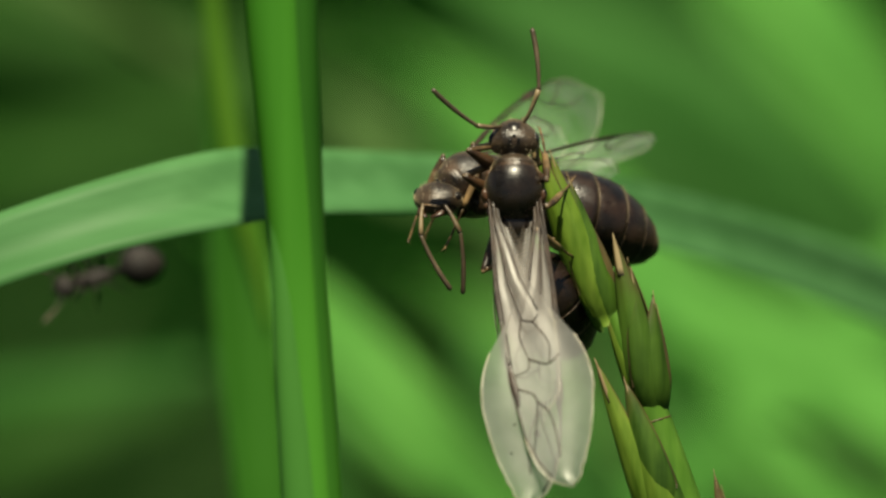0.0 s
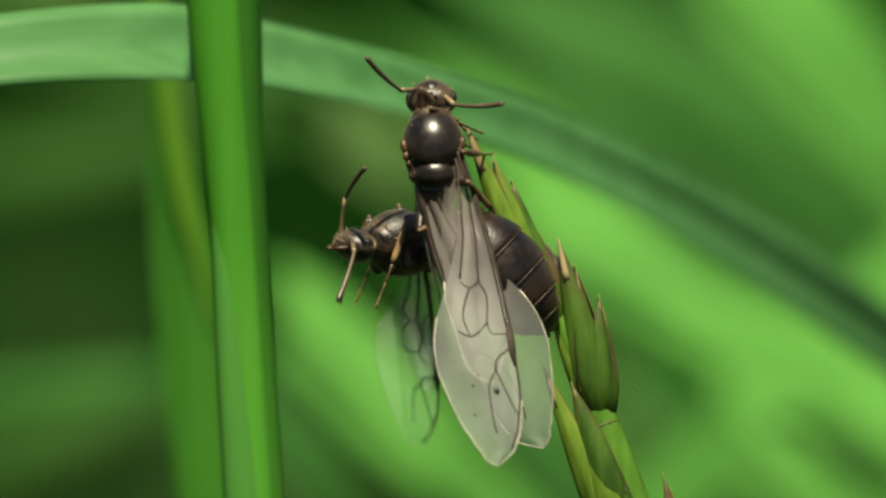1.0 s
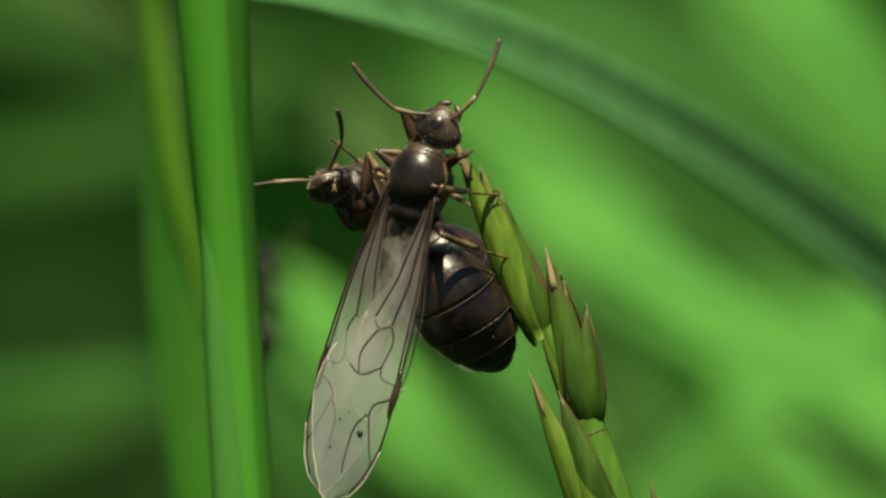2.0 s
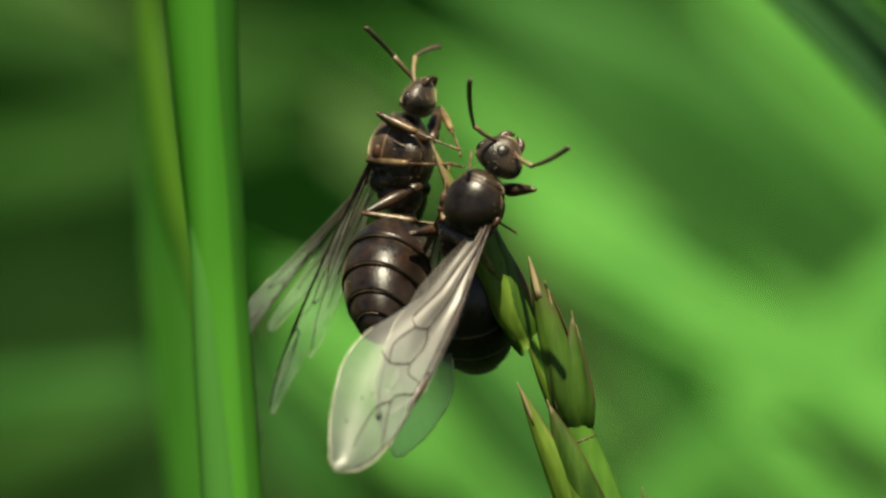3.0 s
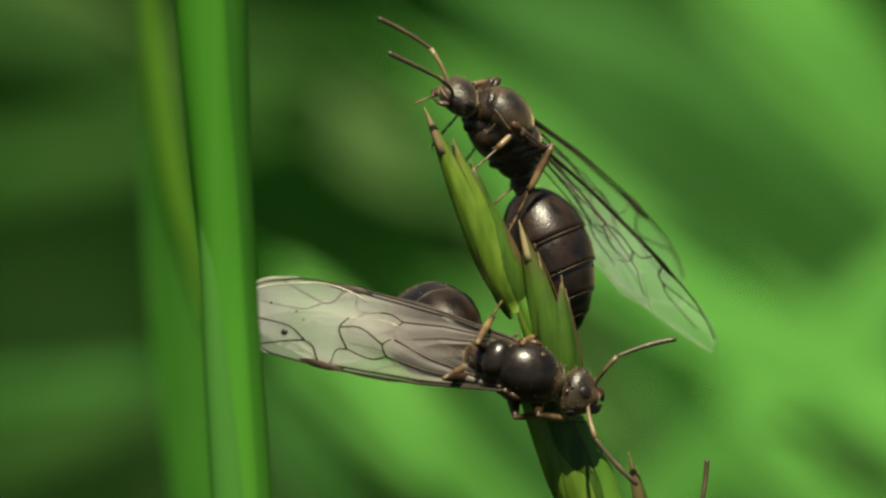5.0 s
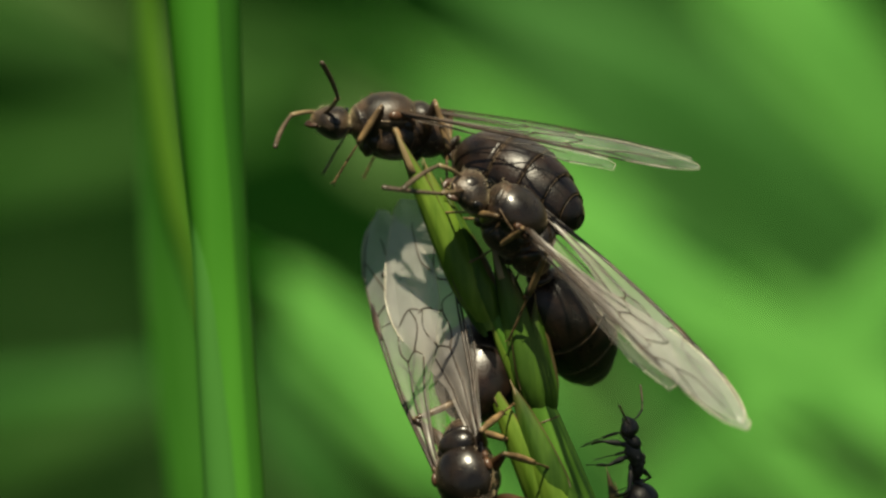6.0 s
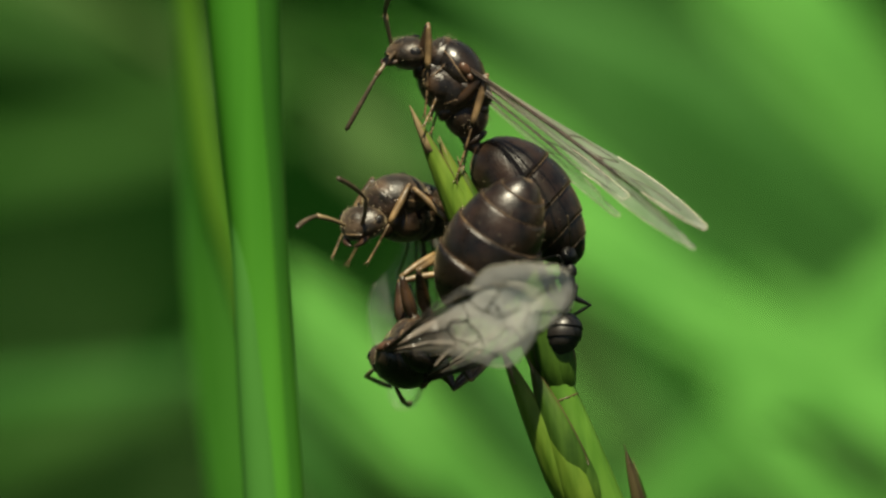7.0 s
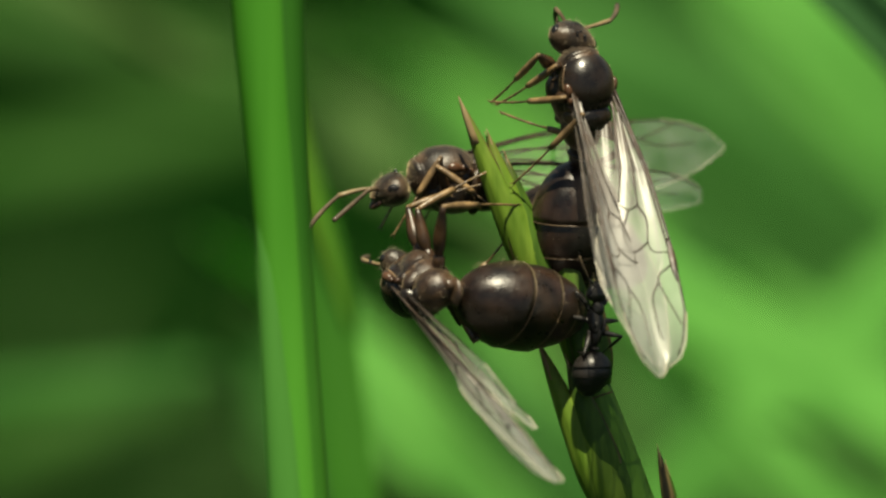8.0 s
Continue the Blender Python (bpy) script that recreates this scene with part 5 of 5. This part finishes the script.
    queen_b.key(3.50, (4.19, 1.17, -2), (0.97, -0.1, 0.2), (-0.05, 0.95, 0.3), head=(0.85, -0.5, 0.2), gaster=(-0.9, -0.2, -0.2), left=(-0.758, 0.231, -0.61), right=(-0.832, 0.363, -0.419), feel_l=(0.95, 0.25, -0.1), feel_r=(0.6, -0.8, 0.1), twist=-72, stalk=stalk_at(3.50))
    queen_b.key(3.70, (6.11, 0.48, -2), (0.75, -0.1, 0.65), (0, 0.97, 0.2), head=(0.968, -0.248, 0.045), gaster=(-0.8, -0.3, -0.5), left=(-0.37, 0.309, -0.876), right=(-0.213, 0.314, -0.925), feel_l=(0.8, 0.2, 0.2), feel_r=(0.6, -0.8, 0.1), twist=-65, stalk=stalk_at(3.70))
    queen_b.key(4.00, (6.1, 1.58, -1.5), (-0.1, 0.3, 0.95), (0.3, 0.9, -0.25), head=(-0.348, 0.009, 0.938), gaster=(-0.15, -0.75, -0.65), left=(0.02, -0.4, -0.92), right=(-0.6, 0.3, -0.75), feel_l=(0.5, -0.6, 0.4), feel_r=(-0.663, 0.747, -0.045), twist=-25, stalk=stalk_at(4.00))
    queen_b.key(4.20, (6.54, 2.22, -1.5), (-0.5, 0.75, 0.4), (0.75, 0.6, 0.2), head=(-0.876, 0.437, 0.205), gaster=(0.086, -0.687, 0.722), left=(0.342, -0.684, -0.645), right=(0.342, -0.734, -0.587), feel_l=(-0.9, 0.3, 0.2), feel_r=(-0.95, 0, 0.2), twist=-60, stalk=stalk_at(4.20))
    queen_b.key(4.50, (5.11, 2.76, -1.5), (-0.4, 0.82, 0.4), (0.85, 0.45, 0.2), head=(-0.946, 0.308, 0.105), gaster=(0.28, -0.95, 0.1), left=(0.501, -0.603, -0.621), right=(0.471, -0.659, -0.586), feel_l=(-0.819, -0.573, 0.045), feel_r=(-0.2, -0.5, 0.8), twist=-62, stalk=stalk_at(4.50))
    queen_b.key(4.70, (3.81, 3.39, -1.5), (-0.4, 0.82, 0.4), (0.85, 0.45, 0.2), head=(-0.8, -0.4, 0.4), gaster=(0.28, -0.95, 0.1), left=(0.5, -0.7, -0.5), right=(0.45, -0.74, -0.5), feel_l=(-0.85, 0.4, 0), feel_r=(-0.9, 0.1, 0.2), twist=-60, stalk=stalk_at(4.70))
    queen_b.key(5.25, (0.85, 4.19, -1.5), (-0.75, 0.55, 0.35), (0.55, 0.8, 0.2), gaster=(0.6, -0.75, 0.05), left=(0.8, -0.45, -0.2), right=(0.7, -0.4, -0.6), twist=-30, stalk=stalk_at(5.25))
    queen_b.key(5.80, (-1.34, 4.39, -1.5), (-0.97, 0.1, 0.2), (0.05, 0.97, 0.2), head=(-0.92, -0.39, 0.045), gaster=(0.78, -0.527, 0.337), left=(0.905, -0.115, 0.409), right=(0.929, -0.122, -0.349), feel_l=(-0.4, -0.9, 0.1), feel_r=(-0.3, -0.9, 0), twist=0, stalk=stalk_at(5.80))
    queen_b.key(6.00, (-1.46, 4.19, -1.5), (-0.97, 0.1, 0.2), (0.05, 0.97, 0.2), head=(-0.971, 0.235, 0.045), gaster=(0.852, -0.355, 0.385), left=(0.914, -0.144, 0.381), right=(0.939, -0.144, -0.311), feel_l=(0.028, 0.522, 0.852), feel_r=(-0.497, -0.366, 0.787), twist=0, stalk=stalk_at(6.00))
    queen_b.key(6.20, (-0.77, 3.67, -1.5), (-0.97, 0.05, 0.2), (0.05, 0.97, 0.2), head=(-0.511, -0.163, 0.844), gaster=(0.75, -0.6, -0.1), left=(0.932, -0.131, 0.339), right=(0.746, -0.033, -0.666), feel_l=(-0.95, -0.2, 0.1), feel_r=(-0.2, 0.95, 0), twist=-25, stalk=stalk_at(6.20))
    queen_b.key(6.50, (-0.26, 3.59, -1.5), (-0.9, 0.05, 0.4), (0.05, 0.97, 0.15), head=(-0.488, 0.653, 0.58), gaster=(0.7, -0.65, -0.2), left=(0.818, -0.244, -0.52), right=(0.73, -0.075, -0.679), feel_l=(-0.665, -0.745, 0.045), feel_r=(0.713, 0.699, 0.045), twist=-40, stalk=stalk_at(6.50))
    queen_b.key(6.70, (-1.33, 2.2, -1.5), (-0.8, 0.05, 0.6), (0, 0.97, 0.15), head=(-0.55, -0.4, 0.7), gaster=(0.75, -0.5, -0.4), left=(0, -0.5, -0.85), right=(0.6, -0.3, -0.7), feel_l=(0.05, 0.95, 0.2), feel_r=(-0.7, -0.7, 0.2), stalk=stalk_at(6.70))
    queen_b.key(7.00, (-1.19, 1.5, -1.5), (-0.75, 0.1, 0.65), (0, 0.97, 0.15), head=(-0.45, -0.6, 0.65), gaster=(0.7, -0.5, -0.5), left=(-0.05, -0.6, -0.7), right=(0.5, -0.4, -0.8), feel_l=(-0.206, 0.504, 0.839), feel_r=(-0.532, -0.008, 0.847), stalk=stalk_at(7.00))
    queen_b.key(7.20, (-0.07, 0.94, -1.5), (-0.8, 0.1, 0.6), (0, 0.97, 0.15), head=(-0.5, -0.5, 0.65), gaster=(0.7, -0.5, -0.5), left=(0, -0.6, -0.7), right=(0.5, -0.4, -0.8), stalk=stalk_at(7.20))
    queen_b.key(7.50, (-1.04, 0.5, -1.5), (-0.78, 0.1, 0.6), (0, 0.97, 0.15), head=(-0.45, -0.6, 0.65), gaster=(0.75, -0.4, -0.5), left=(0.3, -0.4, -0.8), right=(0.6, -0.3, -0.75), feel_l=(-0.366, 0.513, 0.777), feel_r=(-0.47, 0.146, 0.87), stalk=stalk_at(7.50))
    queen_b.key(7.70, (-1.89, 0.54, -1.5), (-0.93, 0.05, 0.3), (0, 0.97, 0.15), head=(-0.85, -0.45, 0.3), gaster=(0.85, -0.35, -0.4), left=(0.6, -0.1, -0.8), right=(0.7, 0, -0.7), feel_l=(0, 0.95, 0.1), feel_r=(-0.1, -0.9, 0.1), twist=-30, stalk=stalk_at(7.70))
    queen_b.key(8.00, (0.42, 2.44, -1.5), (-0.95, 0.1, 0.25), (0, 0.97, 0.15), head=(-0.919, -0.392, 0.045), gaster=(0.9, -0.35, -0.2), left=(0.754, -0.087, -0.651), right=(0.879, 0.061, -0.473), feel_l=(-0.438, -0.301, 0.847), feel_r=(-0.728, -0.425, 0.539), twist=-50, stalk=stalk_at(8.00))
    queen_c.key(0.00, (10.11, -20.72, 1.2), (-0.25, 0.95, 0.1), (0.5, 0.1, 0.85), stalk=stalk_at(0.00))
    queen_c.key(4.20, (10.11, -20.72, 1.2), (-0.25, 0.95, 0.1), (0.5, 0.1, 0.85), stalk=stalk_at(4.20))
    queen_c.key(4.70, (9.19, -16.83, 1.2), (-0.25, 0.95, 0.1), (0.5, 0.1, 0.85), stalk=stalk_at(4.70))
    queen_c.key(5.25, (6.78, -7.76, 1.2), (-0.25, 0.95, 0.1), (0.6, 0.1, 0.75), stalk=stalk_at(5.25))
    queen_c.key(5.80, (4.65, -0.42, 1), (-0.3, 0.93, 0.15), (0.85, 0.25, 0.45), head=(-0.967, 0.25, 0.045), gaster=(0.133, -0.612, 0.779), left=(0.415, -0.718, 0.559), right=(0.367, -0.78, -0.506), feel_l=(0.5, -0.2, 0.8), feel_r=(0.8, 0.1, 0), twist=(-22, 28), stalk=stalk_at(5.80))
    queen_c.key(6.00, (2.6, 0.75, 1.2), (-0.55, 0.75, 0.3), (0.65, 0.55, 0.5), head=(-0.8, 0.25, 0.5), gaster=(0.484, -0.592, -0.645), left=(0.679, -0.583, 0.446), right=(0.635, -0.648, 0.421), feel_l=(-0.834, 0.01, 0.552), feel_r=(-0.618, -0.098, 0.78), twist=(-2, -6), stalk=stalk_at(6.00))
    queen_c.key(6.20, (1.76, 2.23, 1.2), (-0.6, 0.7, 0.3), (0.55, 0.5, 0.65), head=(-0.555, 0.27, 0.787), gaster=(0.517, -0.678, 0.523), left=(0.628, -0.654, 0.422), right=(0.562, -0.725, 0.397), feel_l=(-0.9, 0.4, 0.1), feel_r=(0.5, 0.85, 0), twist=(2, 4), stalk=stalk_at(6.20))
    queen_c.key(6.50, (1.5, 4.15, 1.2), (-0.5, 0.8, 0.2), (0.75, 0.5, 0.4), head=(-0.8, 0.2, 0.5), gaster=(0.65, -0.75, 0.1), left=(0.655, -0.633, 0.413), right=(0.612, -0.671, 0.418), feel_l=(-0.661, -0.091, 0.745), feel_r=(0.655, 0.755, 0.045), stalk=stalk_at(6.50))
    queen_c.key(6.70, (0.3, 5.07, 0.4), (-0.6, 0.75, 0.1), (0.75, 0.6, 0.15), head=(-0.9, 0, 0.3), gaster=(0.6, -0.8, 0), left=(0.84, -0.5, 0.15), right=(0.84, -0.48, -0.15), feel_l=(-0.95, 0.2, 0.1), feel_r=(0.1, 0.95, 0), twist=5, stalk=stalk_at(6.70))
    queen_c.key(7.00, (0.57, 5.46, -0.8), (-0.5, 0.85, 0), (0.85, 0.5, 0), head=(-0.9, -0.1, 0.3), gaster=(0.75, -0.68, 0), left=(0.723, -0.468, 0.508), right=(0.721, -0.53, -0.447), feel_l=(-0.5, -0.8, 0.2), feel_r=(-0.035, 0.52, 0.854), twist=(18, -10), stalk=stalk_at(7.00))
    queen_c.key(7.20, (2.61, 4.65, -0.8), (-0.5, 0.85, 0), (0.85, 0.5, 0), head=(-0.85, -0.3, 0.3), gaster=(0.65, -0.75, 0), left=(0.88, -0.46, 0.1), right=(0.88, -0.42, -0.1), feel_l=(0, -0.95, 0.1), feel_r=(-0.9, -0.3, 0.1), twist=(15, -14), stalk=stalk_at(7.20))
    queen_c.key(7.50, (1.44, 4.15, -0.8), (-0.5, 0.85, 0), (0.85, 0.5, 0.05), head=(-0.85, -0.3, 0.3), gaster=(0.75, -0.65, 0), left=(0.757, -0.463, 0.461), right=(0.729, -0.513, 0.453), feel_l=(-0.553, -0.526, 0.646), feel_r=(-0.25, 0.3, 0.92), twist=(15, -16), stalk=stalk_at(7.50))
    queen_c.key(7.70, (1.78, 4.06, -0.5), (-0.45, 0.88, 0.05), (0.8, 0.45, 0.25), head=(-0.9, -0.2, 0.3), gaster=(0.6, -0.8, 0), left=(0.8, -0.6, 0.15), right=(0.82, -0.56, -0.1), feel_l=(-0.95, -0.05, 0.1), feel_r=(0.6, 0.8, 0), twist=(15, -14), stalk=stalk_at(7.70))
    queen_c.key(8.00, (4.65, 4.98, 1), (-0.1, 0.98, 0.1), (0.6, 0, 0.8), head=(-0.1, 0.6, -0.7), gaster=(0, -0.95, -0.2), left=(0.27, -0.83, 0.45), right=(0.15, -0.83, 0.5), feel_l=(-0.1, 0.024, -0.995), feel_r=(0.422, 0.256, -0.87), twist=-20, stalk=stalk_at(8.00))
    worker.key(0.00, (9.37, -15.91, 0.6), (-0.25, 0.95, 0.1), (0.8, 0.1, 0.5), stalk=stalk_at(0.00))
    worker.key(4.70, (9.37, -15.91, 0.6), (-0.25, 0.95, 0.1), (0.8, 0.1, 0.5), stalk=stalk_at(4.70))
    worker.key(5.80, (6.69, -7.57, 1.5), (-0.2, 0.95, 0.2), (0.8, 0.1, 0.5), stalk=stalk_at(5.80))
    worker.key(6.00, (6.41, -6.74, 1.5), (-0.2, 0.95, 0.2), (0.8, 0.1, 0.5), stalk=stalk_at(6.00))
    worker.key(6.20, (5.57, -6.09, 1.5), (-0.5, 0.8, 0.2), (0.7, 0.4, 0.5), stalk=stalk_at(6.20))
    worker.key(6.50, (4.56, -4.28, 1.5), (-0.2, 0.92, 0.3), (0.8, 0.1, 0.5), stalk=stalk_at(6.50))
    worker.key(6.70, (4, -3.41, 1.2), (-0.3, 0.9, 0.3), (0.8, 0.1, 0.5), stalk=stalk_at(6.70))
    worker.key(7.00, (4.26, -1.13, 0.2), (0, 0.95, -0.2), (0.9, 0.1, 0.4), stalk=stalk_at(7.00))
    worker.key(7.20, (5.48, -1.46, 0.2), (0, 0.95, -0.2), (0.9, 0.1, 0.4), stalk=stalk_at(7.20))
    worker.key(7.50, (4.56, -2.2, 0.2), (0.1, 0.95, -0.2), (0.9, 0.1, 0.4), stalk=stalk_at(7.50))
    worker.key(7.70, (4.56, -2.11, 0.4), (0.15, 0.95, 0), (0.8, 0.1, 0.5), stalk=stalk_at(7.70))
    worker.key(8.00, (5.11, -2.39, 1.7), (0, 0.98, 0), (0.7, 0, 0.7), stalk=stalk_at(8.00))
    straggler.key(0.00, (-11.98, -0.94, -15), (-0.95, -0.3, 0.1), (-0.1, 0.3, 0.9))
    straggler.key(0.10, (-13.55, 1.41, -15), (-0.97, -0.15, 0.1), (-0.1, 0.3, 0.9))
    straggler.key(0.20, (-14.94, 5.85, -15), (-0.97, 0.1, 0.1), (-0.1, 0.3, 0.9))
    straggler.key(0.40, (-17.81, 7.43, -12), (-0.97, 0.1, 0.1), (-0.1, 0.3, 0.9))
    straggler.key(8.00, (-17.81, 13.72, -12), (-0.97, 0.1, 0.1), (-0.1, 0.3, 0.9))
    climber.key(0.00, (-5.3, -17.76, -34), (0, 1, 0.1), (0.3, 0, 0.9))
    climber.key(1.20, (-5.3, -11.83, -34), (0, 1, 0.1), (0.3, 0, 0.9))
    climber.key(1.50, (-5.4, -6.46, -34), (0, 1, 0.1), (0.3, 0, 0.9))
    climber.key(1.70, (-5.77, -2.2, -34), (0, 1, 0.1), (0.3, 0, 0.9))
    climber.key(2.20, (-6.79, -1.46, -34), (0.1, 1, 0.1), (0.3, 0, 0.9))
    climber.key(2.80, (-7.71, -3.69, -34), (-0.1, 1, 0.1), (0.3, 0, 0.9))
    climber.key(3.50, (-5.77, -8.13, -34), (-0.1, 1, 0.1), (0.3, 0, 0.9))
    climber.key(4.00, (-5.49, -11.83, -34), (0, 1, 0.1), (0.3, 0, 0.9))
    climber.key(8.00, (-5.49, -17.76, -34), (0, 1, 0.1), (0.3, 0, 0.9))
    for ant in (queen_a, queen_b, queen_c, worker, straggler, climber):
        ant.play()


motions()
